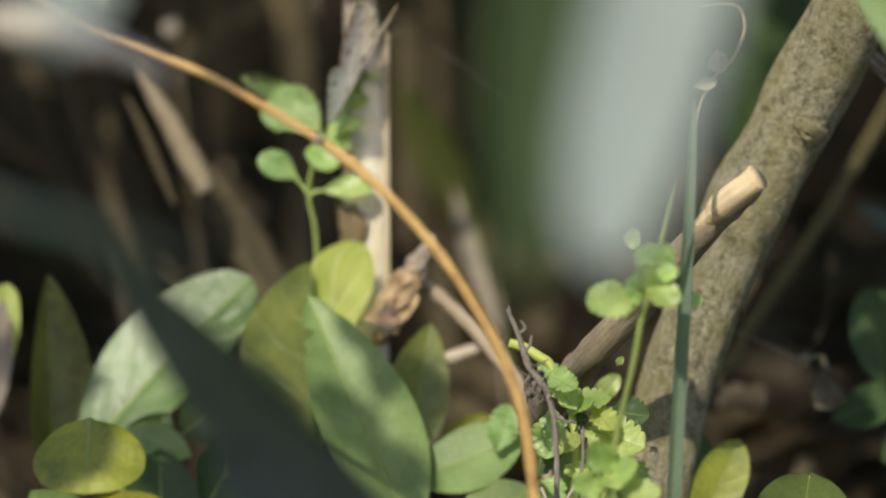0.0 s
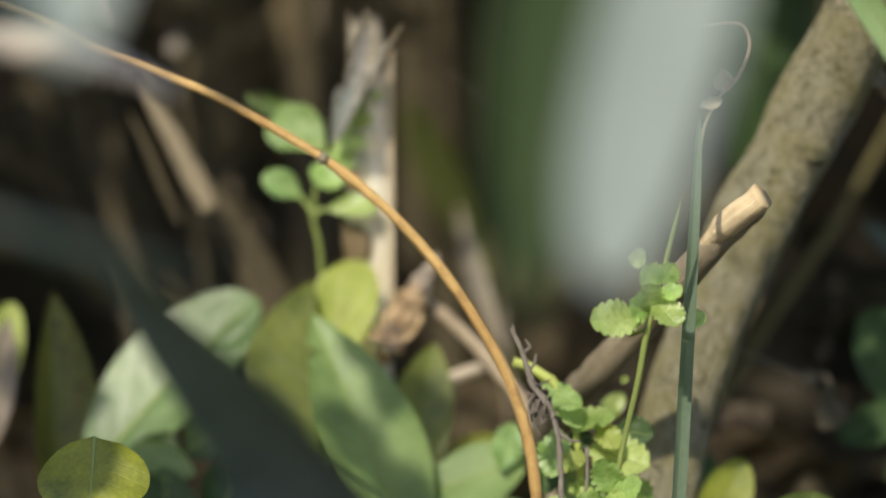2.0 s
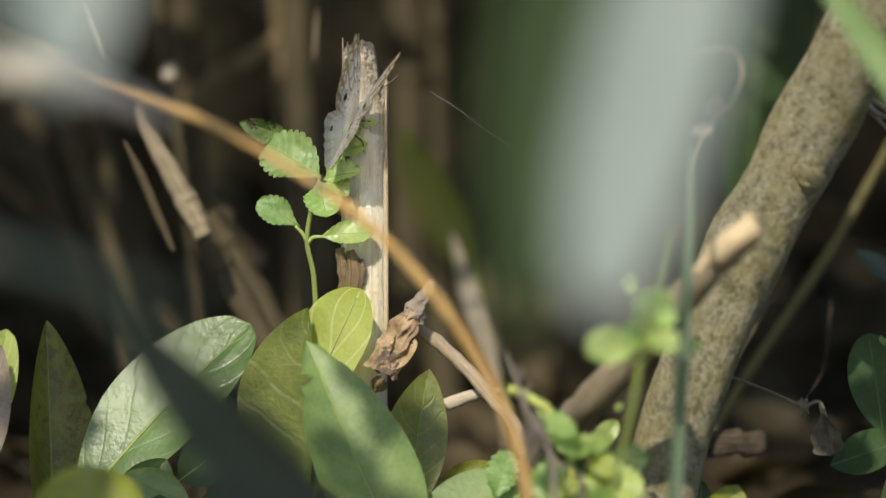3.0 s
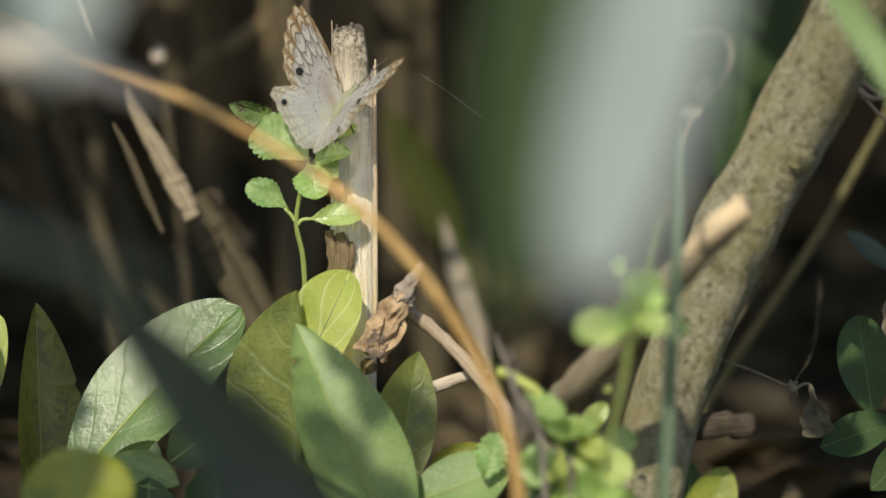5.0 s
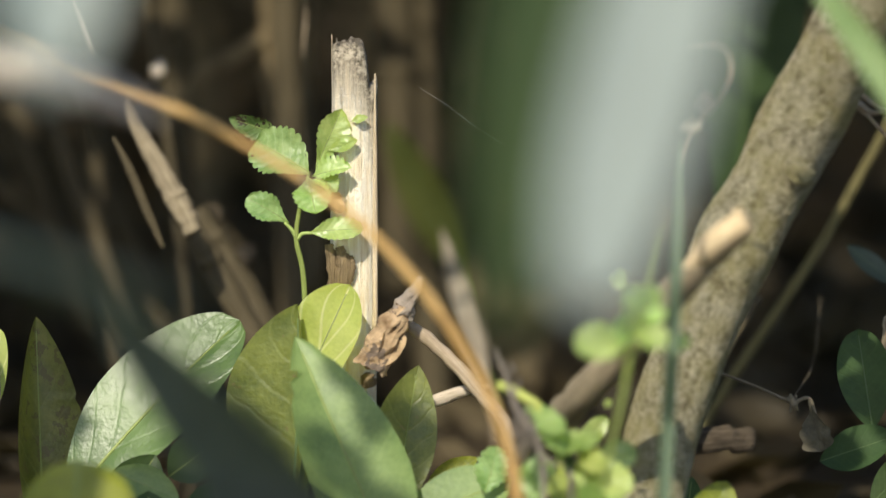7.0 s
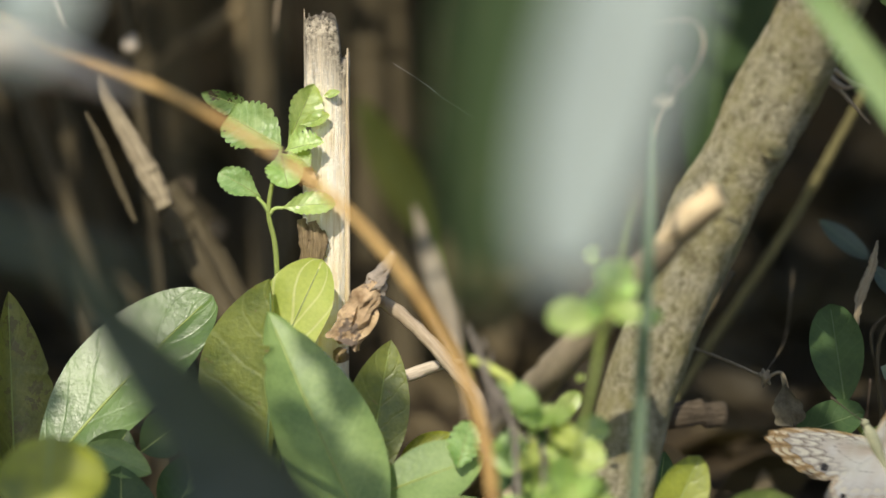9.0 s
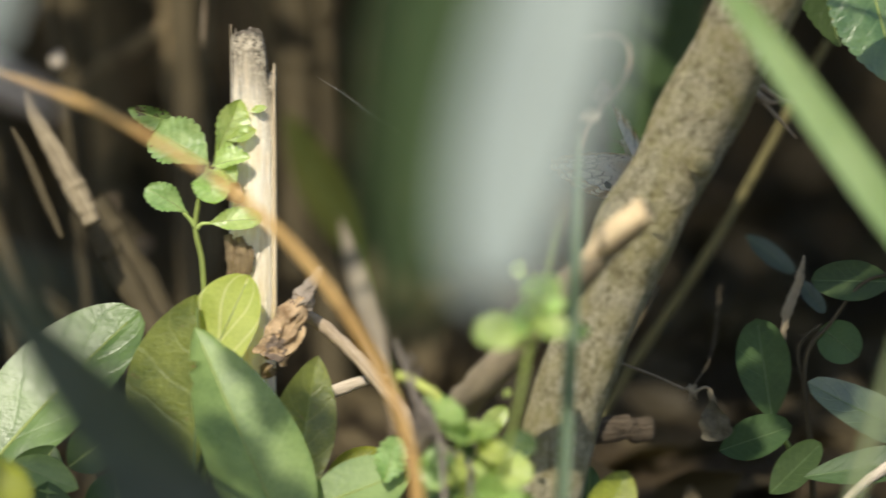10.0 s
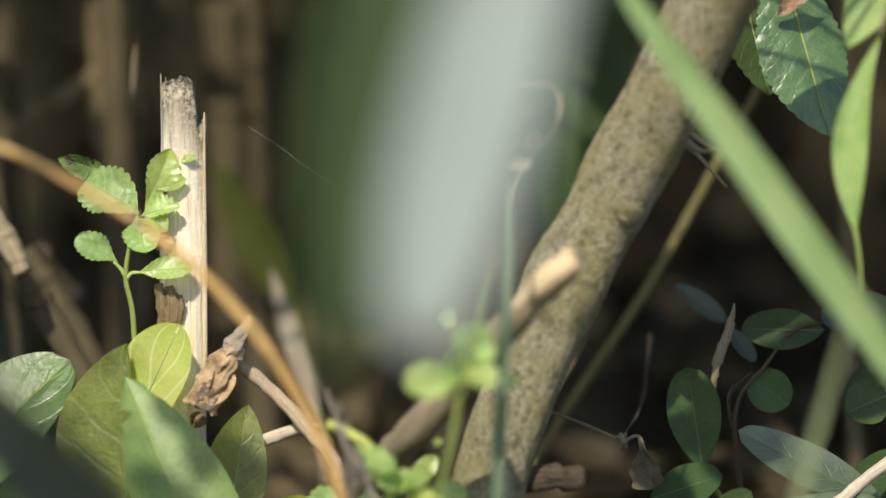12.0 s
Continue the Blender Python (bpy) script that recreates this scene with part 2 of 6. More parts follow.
def bark_material():
    """Grey-tan sapling bark, warty and finely cracked along the trunk, with yellowish lichen."""
    s = Shader("bark")
    uv, obj = s.coords("UV"), s.coords("Object")
    streak = s.noise(uv, 1.0, 5.0, 0.65, (18.0, 150.0, 1.0))
    mid, fine = s.noise(obj, 620.0, 5.0, 0.75), s.noise(obj, 1900.0, 4.0, 0.7)
    big = s.noise(obj, 75.0, 5.0, 0.6)
    tone = s.math("ADD", s.math("MULTIPLY", mid, 0.35), s.math("ADD", s.math("MULTIPLY", fine, 0.4), s.math("MULTIPLY", streak, 0.25)))
    col = s.ramp(tone, (0.40, (0.10, 0.082, 0.045)), (0.475, (0.42, 0.37, 0.23)), (0.545, (0.74, 0.68, 0.48)))
    col = s.mix(s.ramp(big, (0.42, (0, 0, 0)), (0.62, (0.6, 0.6, 0.6))), col, (0.44, 0.385, 0.15))
    s.bump(s.math("ADD", s.math("MULTIPLY", mid, 1.0), s.math("ADD", s.math("MULTIPLY", fine, 0.4), s.math("MULTIPLY", streak, 0.5))), 1.0, 0.0050)
    return s.finish(col, 0.9, 0.2)


BARK = bark_material()
TWIG = stalk_material("twig_bark", (0.14, 0.11, 0.07), (0.33, 0.27, 0.18), 0.8, (20.0, 2.0, 1.0), 0.8)
ROTTEN = stalk_material("rotten_wood", (0.055, 0.042, 0.028), (0.15, 0.115, 0.08), 0.9, (20.0, 3.0, 1.0), 1.0, (0.06, 0.045, 0.03), depth=0.002)
BARK_STRIP = stalk_material("flaking_bark", (0.11, 0.075, 0.04), (0.34, 0.25, 0.145), 0.9, (24.0, 3.0, 1.0), 1.0, depth=0.0015)
TAN_TWIG = stalk_material("tan_twig", (0.26, 0.19, 0.125), (0.52, 0.42, 0.30), 0.8, (20.0, 2.0, 1.0), 0.7)
DIM_RIB = stalk_material("dim_rib", (0.08, 0.13, 0.05), (0.14, 0.2, 0.08), 0.5, (8.0, 1.0, 1.0), 0.3)
PALE_TWIG = stalk_material("pale_twig", (0.36, 0.29, 0.22), (0.66, 0.57, 0.46), 0.8, (20.0, 2.0, 1.0), 0.7)
GREY_TWIG = stalk_material("grey_twig", (0.15, 0.125, 0.105), (0.38, 0.325, 0.265), 0.9, (14.0, 4.0, 1.0), 1.0)
CUT_WOOD = stalk_material("cut_wood", (0.50, 0.36, 0.19), (0.78, 0.62, 0.40), 0.75, (18.0, 2.0, 1.0), 0.6)
STRAW = stalk_material("straw_stem", (0.36, 0.19, 0.05), (0.76, 0.50, 0.19), 0.45, (34.0, 1.2, 1.0), 0.5, (0.30, 0.17, 0.06), spec=0.5)
GREEN_STEM = stalk_material("green_stem", (0.22, 0.30, 0.07), (0.38, 0.46, 0.15), 0.5, (8.0, 1.0, 1.0), 0.3)
LEAF_RIB = stalk_material("leaf_rib", (0.20, 0.25, 0.06), (0.33, 0.38, 0.12), 0.5, (8.0, 1.0, 1.0), 0.3)
MINT_RIB = stalk_material("pale_leaf_rib", (0.40, 0.50, 0.15), (0.54, 0.63, 0.25), 0.55, (8.0, 1.0, 1.0), 0.3)
YELLOW_STEM = stalk_material("yellow_green_stem", (0.28, 0.33, 0.06), (0.45, 0.48, 0.13), 0.5, (8.0, 1.0, 1.0), 0.3)
HERB_STEM = stalk_material("herb_stem", (0.12, 0.15, 0.035), (0.25, 0.30, 0.08), 0.5, (10.0, 1.0, 1.0), 0.3)
CANE = stalk_material("dry_cane", (0.09, 0.068, 0.034), (0.25, 0.19, 0.105), 0.75, (16.0, 1.5, 1.0), 0.9, (0.085, 0.065, 0.035), depth=0.0015)
OLIVE_CANE = stalk_material("olive_cane", (0.075, 0.064, 0.024), (0.165, 0.142, 0.06), 0.85, (12.0, 0.7, 1.0), 0.5)
# dark copy of the cane brown; shade on background canes is put into it
DARK_CANE = stalk_material("shade_darkened_cane", (0.034, 0.027, 0.014), (0.09, 0.07, 0.038), 0.8, (12.0, 0.7, 1.0), 0.5)
WEB = stalk_material("web_silk", (0.6, 0.6, 0.6), (0.8, 0.8, 0.8), 0.4)


def soil_material():
    s = Shader("soil_and_rotting_leaves")
    obj = s.coords("Object")
    a, b = s.noise(obj, 18.0, 6.0, 0.65), s.noise(obj, 160.0, 5.0, 0.65)
    col = s.ramp(s.math("ADD", s.math("MULTIPLY", a, 0.5), s.math("MULTIPLY", b, 0.5)),
                 (0.36, (0.024, 0.018, 0.010)), (0.52, (0.056, 0.040, 0.021)), (0.66, (0.11, 0.077, 0.04)))
    s.bump(s.math("ADD", a, b), 1.0, 0.008)
    return s.finish(col, 0.95, 0.2)


SOIL = soil_material()


def litter_material(name, stops, share=0.15):
    s = Shader(name)
    geo = s.tree.nodes.new("ShaderNodeNewGeometry")
    n = s.noise(s.coords("Object"), 90.0, 4.0)
    col = s.ramp(geo.outputs["Random Per Island"], *stops)
    col = s.mix(s.math("MULTIPLY", n, 0.7), col, (0.03, 0.025, 0.015))
    return s.finish(col, 0.7, 0.3, s.mix(1.0, col, (1.5, 1.5, 0.7), "MULTIPLY"), share)


LITTER = litter_material("leaf_litter", ((0.0, (0.036, 0.027, 0.014)), (0.6, (0.077, 0.057, 0.028)), (1.0, (0.165, 0.125, 0.068))))
SHADE_CASTER = litter_material("shade_caster_leaves", ((0.0, (0.03, 0.06, 0.015)), (0.6, (0.05, 0.10, 0.03)), (1.0, (0.08, 0.14, 0.04))), 0.2)
THICKET = litter_material("thicket_leaves", ((0.0, (0.04, 0.045, 0.018)), (0.6, (0.075, 0.08, 0.038)), (1.0, (0.14, 0.11, 0.06))), 0.15)


# ---------- building helpers ----------
def part(name, bm, material, parent=None, label="", smooth=True):
    mesh = bpy.data.meshes.new(name)
    bm.to_mesh(mesh)
    bm.free()
    for f in mesh.polygons:
        f.use_smooth = smooth
    for m in material if isinstance(material, (list, tuple)) else (material,):
        mesh.materials.append(m)
    ob = new(name, mesh)
    if parent:
        ob.parent = parent
    if label:
        ob["label"] = label
    return ob


def thing(name, label, category, group="", kind=""):
    return tagged(new(name), label, category, group, kind)


def spline(points, steps=8):
    """Points of a smooth curve through the given ones (Catmull-Rom)."""
    p = [Vector(q) for q in points]
    p = [2 * p[0] - p[1], *p, 2 * p[-1] - p[-2]]
    out = []
    for i in range(1, len(p) - 2):
        a, b, c, d = p[i - 1:i + 3]
        for k in range(steps):
            t = k / steps
            out.append(0.5 * (2 * b + (c - a) * t + (2 * a - 5 * b + 4 * c - d) * t * t + (3 * b - a - 3 * c + d) * t ** 3))
    out.append(p[-2])
    return out


def along(values, n):
    return np.interp(np.linspace(0, 1, n), np.linspace(0, 1, len(values)), values)


def tube(points, radii, segments=12, steps=8, rough=0.06, bm=None, nodes=(), flat=1.0, grit=0.0):
    """A stem with an uneven skin. nodes: places (0 to 1) of swollen rings."""
    own = bm or bmesh.new()
    uv = own.loops.layers.uv.verify()
    line = spline(points, steps)
    rad = along(radii, len(line))
    side = None
    rings, run, length = [], 0.0, []
    for i, q in enumerate(line):
        way = (line[min(i + 1, len(line) - 1)] - line[max(i - 1, 0)]).normalized()
        if side is None:
            side = way.cross(Vector((0.1, -1.0, 0.05))).normalized()
        side = (side - way * side.dot(way)).normalized()
        up = way.cross(side)
        run += (q - line[i - 1]).length if i else 0.0
        length.append(run)
        f = i / (len(line) - 1)
        r = rad[i] * (1 + sum(0.22 * math.exp(-((f - n) * 60) ** 2) for n in nodes))
        ring = []
        for k in range(segments):
            a = 2 * math.pi * k / segments
            off = side * math.cos(a) + up * math.sin(a) * flat
            wob = 1 + rough * (noise.noise((q + off * r) * (0.5 / max(rad[i], 0.0004))) * 1.2)
            if grit:
                wart = noise.noise((q + off * r) * 640)
                wob += grit * (max(wart, 0.0) * 2.0 + 0.6 * noise.noise((q + off * r) * 1700))
            ring.append(own.verts.new(q + off * r * wob))
        rings.append(ring)
    for i in range(len(rings) - 1):
        for k in range(segments):
            k2 = (k + 1) % segments
            f = own.faces.new((rings[i][k], rings[i][k2], rings[i + 1][k2], rings[i + 1][k]))
            for loop, (u, v) in zip(f.loops, ((k, i), (k + 1, i), (k + 1, i + 1), (k, i + 1))):
                loop[uv].uv = (u / segments, length[v])
    for ring in (rings[0][::-1], rings[-1]):
        own.faces.new(ring)
    own.normal_update()
    return own


def blade(base, tip, half, facing=(0, -1, 0.2), bend=0.0, cup=0.15, peak=0.5, teeth=0, tooth=0.05, wave=0.0,
          round_tip=0.5, twist=0.0, nu=10, nv=22, thick=0.00025, sway=0.0, bites=(), neck=0.75, halves=(1.0, 1.0), quilt=0.0):
    """A leaf blade from its stalk end to its tip: half is its half width, peak where it is widest, bend its sag along
    the facing side, cup how far its edges rise, teeth the saw teeth of an edge, halves the widths of its two sides,
    quilt how far it puckers between the veins."""
    base, tip = Vector(base), Vector(tip)
    axis = tip - base
    size = axis.length
    way = axis.normalized()
    face = Vector(facing)
    face = (face - way * face.dot(way)).normalized()
    side = way.cross(face)
    if teeth:
        nv = max(nv, teeth * 5)
    bm = bmesh.new()
    uv = bm.loops.layers.uv.verify()
    layers = []
    for layer in (0, 1):
        grid = []
        for j in range(nv + 1):
            v = j / nv
            w = (v / peak) if v < peak else (1 - v) / (1 - peak)
            width = max(math.sin(min(w, 1.0) * math.pi / 2), 0.0) ** (neck if v < peak else round_tip + 0.25)
            if teeth:
                width *= 1 + tooth * (2 * math.sin(((v * teeth) % 1.0) * math.pi) ** 0.6 - 1.2)
            width = max(width, 0.012)
            turn = twist * (v - 0.5)
            sd = side * math.cos(turn) + face * math.sin(turn)
            fc = face * math.cos(turn) - side * math.sin(turn)
            mid = base + axis * v + face * (bend * size * 4 * v * (1 - v)) + side * (sway * size * 4 * v * (1 - v))
            row = []
            for i in range(nu + 1):
                u = 2 * i / nu - 1
                lift = cup * half * width * (u * u) + wave * half * math.sin(v * 11 + u * 2) * abs(u) - 0.03 * half * math.exp(-(u * 9) ** 2)
                keep = 1.0
                for at, edge, size_, deep in bites:
                    if u * edge > 0:
                        keep *= 1 - deep * math.exp(-((v - at) / size_) ** 2)
                keep *= halves[u > 0]
                if quilt:
                    lift += quilt * half * (abs(math.sin((v - abs(u) * 0.22) * 7 * math.pi)) * min(abs(u) * 3, 1.0) * width
                                            + 0.5 * noise.noise(Vector((u * 3.1, v * 9.0, half * 900))))
                p = mid + sd * (u * half * width * keep) + fc * lift - fc * (thick * layer * (1 - abs(u) ** 4))
                row.append(bm.verts.new(p))
            grid.append(row)
        layers.append(grid)
        for j in range(nv):
            for i in range(nu):
                quad = (grid[j][i], grid[j][i + 1], grid[j + 1][i + 1], grid[j + 1][i])
                f = bm.faces.new(quad if layer == 0 else quad[::-1])
                uvs = ((i, j), (i + 1, j), (i + 1, j + 1), (i, j + 1))
                for loop, (a, b) in zip(f.loops, uvs if layer == 0 else uvs[::-1]):
                    loop[uv].uv = (a / nu, b / nv)
        if layer == 0:
            break
    bm.normal_update()
    return bm


def leaf_on(parent, material, base, tip, half, label="", rib=None, name="leaf", **shape):
    """A leaf with its raised midrib, hung on a plant."""
    ob = part(name, blade(base, tip, half, **shape), material, parent, label)
    if rib:
        b, t = Vector(base), Vector(tip)
        way = (t - b).normalized()
        face = Vector(shape.get("facing", (0, -1, 0.2)))
        face = (face - way * face.dot(way)).normalized()
        side = way.cross(face)
        size = (t - b).length
        pts = []
        for k in range(7):
            v = k / 6 * 0.94
            pts.append(b + (t - b) * v + face * (shape.get("bend", 0.0) * size * 4 * v * (1 - v) + half * -0.02)
                       + side * (shape.get("sway", 0.0) * size * 4 * v * (1 - v)))
        part("midrib", tube(pts, (half * 0.035, half * 0.012), 6, 3, 0.0), rib, ob)
    return ob


def stem_on(parent, material, points, radii, label="", name="stem", **more):
    return part(name, tube(points, radii, **more), material, parent, label)


def single(name, bm, material, label, category, group="", kind=""):
    return tagged(part(name, bm, material), label, category, group, kind)


def leaf_mass(name, count, place, size, material, label, category, seed):
    """Uncountable leaves, joined: place(rng) gives each one's point."""
    rng = random.Random(seed)
    verts, faces = [], []
    for _ in range(count):
        c = Vector(place(rng))
        a = Vector((rng.gauss(0, 1), rng.gauss(0, 1), rng.gauss(0, 0.6))).normalized()
        b = a.cross(Vector((rng.gauss(0, 1), rng.gauss(0, 1), rng.gauss(0, 1)))).normalized()
        n = a.cross(b)
        s = size * rng.uniform(0.6, 1.4)
        k = len(verts)
        verts += [c - a * s, c - a * 0.3 * s + b * 0.34 * s, c + a * 0.4 * s + b * 0.3 * s, c + a * s + n * 0.2 * s,
                  c + a * 0.4 * s - b * 0.3 * s, c - a * 0.3 * s - b * 0.34 * s, c + n * -0.12 * s]
        faces += [(k + i, k + (i + 1) % 6, k + 6) for i in range(6)]
    mesh = bpy.data.meshes.new(name)
    mesh.from_pydata([tuple(v) for v in verts], [], faces)
    mesh.materials.append(material)
    return tagged(new(name, mesh), label, category, "", "stuff")


# ---------- ground and surroundings ----------
def ground():
    bm = bmesh.new()
    xs = [-60, -12, -3, *np.linspace(-1.0, 1.0, 61), 3, 12, 60]
    ys = [-60, -12, -3, *np.linspace(-1.0, 1.6, 79), 3, 12, 60]
    grid = [[bm.verts.new((x, y, 0.012 * noise.fractal(Vector((x * 6, y * 6, 0)), 1.0, 2.0, 4) if abs(x) < 2 and abs(y) < 2.5 else 0.0))
             for x in xs] for y in ys]
    for j in range(len(ys) - 1):
        for i in range(len(xs) - 1):
            bm.faces.new((grid[j][i], grid[j][i + 1], grid[j + 1][i + 1], grid[j + 1][i]))
    tagged(part("ground", bm, SOIL), "dark brown forest soil under rotting leaves", "ground", "", "structure")
    leaf_mass("leaf_litter", 2600, lambda r: (r.uniform(-0.45, 0.5), r.uniform(-0.25, 1.4), 0.004 + abs(r.gauss(0, 0.006))),
              0.016, LITTER, "brown dead leaves lying on the soil", "leaf litter", 3)


def surroundings():
    # an unseen leaf roof, added over the place behind the stick to keep the sun off
    def roof(r):
        y = 0.035 + 1.9 * r.random() ** 1.4
        x = r.uniform(-0.8, 0.6)
        if y > 0.9 and ((x + 0.1) / 0.86) ** 2 + ((y - 0.6) / 1.35) ** 2 > 1:
            x, y = x * 0.7, y * 0.8 + 0.03
        # gap left so that sun reaches the olive leaf and the brown cane
        if abs(x + 0.055) < 0.04 and 0.05 < y < 0.26:
            x += 0.12
        return (x, y, 0.205 + 0.13 * y + r.random() ** 2 * 0.25)
    leaf_mass("shrub_canopy", 5800, roof, 0.032, SHADE_CASTER, "unseen leaf roof added overhead to shade the background", "shrub", 11)

    def bank(r):
        return (r.uniform(-1.2, 1.2), r.uniform(1.3, 2.0), abs(r.gauss(0, 0.45)))
    leaf_mass("thicket", 5000, bank, 0.05, THICKET, "dark thicket of leaves and stalks closing the background", "thicket", 12)

    # an unseen spray of leaves, added to shade the dark blades close by
    shaded = [Vector(q) for q in ((-0.0586, -0.3933, 0.1181), (-0.0467, -0.3836, 0.1012), (-0.0335, -0.3777, 0.0854))]

    def front(r):
        c = r.choice(shaded)
        c = c - SUN_WAY * ((0.46 - c.z) / -SUN_WAY.z)
        return (r.gauss(c.x, 0.015), r.gauss(c.y, 0.015), r.gauss(c.z, 0.012))
    leaf_mass("overhanging_spray", 330, front, 0.020, SHADE_CASTER, "unseen spray of leaves added to shade the near blades", "foliage", 13)


# ---------- the broken stick ----------
def broken_stick():
    stick = thing("broken_stick", "upright dry broken stick of pale splintered wood", "stick")
    n, rows = 36, 40
    cx, w, depth = 0.08756 - 0.11199, 0.00614, 0.00429
    foot, head, low = -0.012, (-0.0244, 0.0066, 0.1471)[2], (-0.0191, 0.0050, 0.1355)[2]
    bm = bmesh.new()
    uv = bm.loops.layers.uv.verify()
    grid = []
    rng = random.Random(5)
    for k in range(n):
        a = 2 * math.pi * k / n
        x = math.cos(a)
        if x < 0.35:
            top = head + 0.0016 * (0.5 - abs(x + 0.25)) + rng.uniform(-0.0007, 0.0007)
        elif x < 0.62:
            top = head - (x - 0.35) * 0.022 + rng.uniform(-0.0007, 0.0007)
        else:
            top = low + rng.uniform(-0.0012, 0.0012) + (0.0022 if k in (2, 34) else 0.0)
        col = []
        for j in range(rows + 1):
            f = j / rows
            z = foot + (top - foot) * f
            g = 1 + 0.10 * noise.noise(Vector((math.cos(a) * 2.5, math.sin(a) * 2.5, z * 14))) + 0.05 * noise.noise(Vector((k * 1.7, 3.0, z * 60)))
            lean = -0.006 * (0.1 - z)
            col.append(bm.verts.new((cx + lean + x * w * g * (0.94 + 0.06 * (1 - f)), 0.002 + math.sin(a) * depth * g, z)))
        grid.append(col)
    for k in range(n):
        for j in range(rows):
            f = bm.faces.new((grid[k][j], grid[(k + 1) % n][j], grid[(k + 1) % n][j + 1], grid[k][j + 1]))
            for loop, (a, b) in zip(f.loops, ((k, j), (k + 1, j), (k + 1, j + 1), (k, j + 1))):
                loop[uv].uv = (a / n, b / rows * 0.2)
    mid = bm.verts.new((cx, 0.002, low - 0.003))
    for k in range(n):
        bm.faces.new((grid[k][rows], grid[(k + 1) % n][rows], mid)).material_index = 1
    part("shaft", bm, (STICK, WOOD_END), stick)
    for a, b, c, r in (((-0.0307, -0.0030, 0.0964), (-0.0297, -0.0030, 0.0904), (-0.0298, -0.0030, 0.0803), 0.0019), ((-0.0280, -0.0036, 0.0959), (-0.0269, -0.0040, 0.0912), (-0.0275, -0.0036, 0.0832), 0.0021),
                       ((-0.0252, -0.0034, 0.0936), (-0.0249, -0.0040, 0.0905), (-0.0260, -0.0036, 0.0858), 0.0011), ((-0.0219, -0.0040, 0.0634), (-0.0209, -0.0045, 0.0620), (-0.0204, -0.0040, 0.0602), 0.0020)):
        part("bark_strip", tube((a, b, c), (r * 0.5, r, r * 0.8), 14, 12, 0.4, flat=0.5), BARK_STRIP, stick, "brown strip of flaking bark")
    for (a, b, r, m) in (((-0.0300, 0.0058, 0.1488), (-0.0295, 0.0020, 0.1287), 0.00031, WOOD), ((-0.0190, -0.0005, 0.1396), (-0.0190, -0.0069, 0.0723), 0.00071, WOOD),
                         ((-0.0194, 0.0013, 0.1377), (-0.0191, -0.0004, 0.1261), 0.00043, WOOD), ((-0.0287, 0.0027, 0.1482), (-0.0289, -0.0036, 0.1064), 0.00057, WOOD_END)):
        part("splinter", tube((a, (Vector(a) + Vector(b)) / 2, b), (r * 0.3, r, r), 6, 6, 0.2), m, stick)


# ---------- the leaning sapling trunk and the cut branch ----------
def sapling():
    tree = thing("sapling", "leaning sapling trunk with rough greyish tan bark", "tree")
    pts = [(0.0381, -0.1165, -0.0120), (0.0431, -0.0547, 0.0071), (0.0473, -0.0515, 0.0308), (0.0530, -0.0482, 0.0559), (0.0609, -0.0449, 0.0783), (0.0702, -0.0419, 0.1002), (0.0835, -0.0423, 0.1258), (0.0987, -0.0537, 0.1577),
           (0.1148, -0.0688, 0.1937), (0.1394, -0.0959, 0.2513)]
    stem_on(tree, BARK, pts, (0.01030, 0.00960, 0.00920, 0.00890, 0.00930, 0.01010, 0.01010, 0.01010, 0.01020, 0.01020), name="trunk", segments=110, steps=44, rough=0.10, grit=0.016)
    bm = bmesh.new()
    bmesh.ops.create_icosphere(bm, subdivisions=4, radius=0.00400)
    for v in bm.verts:
        v.co *= 1 + 0.35 * noise.noise(v.co * 420) + 0.14 * noise.noise(v.co * 1300)
        v.co.z *= 0.62
        v.co.x *= 1.15
    ob = part("knot", bm, BARK, tree)
    ob.location = (0.0866, -0.0517, 0.1211)
    ob.rotation_euler = (0.0, radians(35), 0.0)
    for a, b, c, r in (((0.0979, -0.0314, 0.1379), (0.1037, -0.0291, 0.1328), (0.1117, -0.0283, 0.1241), 0.00100), ((0.1008, -0.0312, 0.1393), (0.1073, -0.0289, 0.1342), (0.1152, -0.0273, 0.1318), 0.00086),
                       ((0.1008, -0.0316, 0.1365), (0.1048, -0.0351, 0.1341), (0.1090, -0.0369, 0.1349), 0.00114)):
        part("twig", tube((a, b, c), (r, r * 0.6, r * 0.25), 8, 5, 0.2), TAN_TWIG, tree)

    branch = thing("cut_branch", "cut branch stub with grey bark and pale sawn end", "branch")
    bm = tube(((0.0124, 0.0000, 0.0291), (0.0208, -0.0300, 0.0473), (0.0301, -0.0750, 0.0668), (0.0438, -0.0920, 0.0843), (0.0570, -0.1080, 0.1027), (0.0655, -0.1140, 0.1122), (0.0697, -0.1170, 0.1167)), (0.00482, 0.00452, 0.00417, 0.00400, 0.00371, 0.00355, 0.00328), 22, 10, 0.12)
    part("bark", bm, TWIG, branch, "grey-brown bark")
    part("cut_face", tube(((0.0574, -0.1110, 0.1057), (0.0623, -0.1160, 0.1114), (0.0669, -0.1200, 0.1160), (0.0709, -0.1220, 0.1196)), (0.00137, 0.00328, 0.00342, 0.00342), 24, 14, 0.20), CUT_WOOD, branch, "pale bare cut wood")


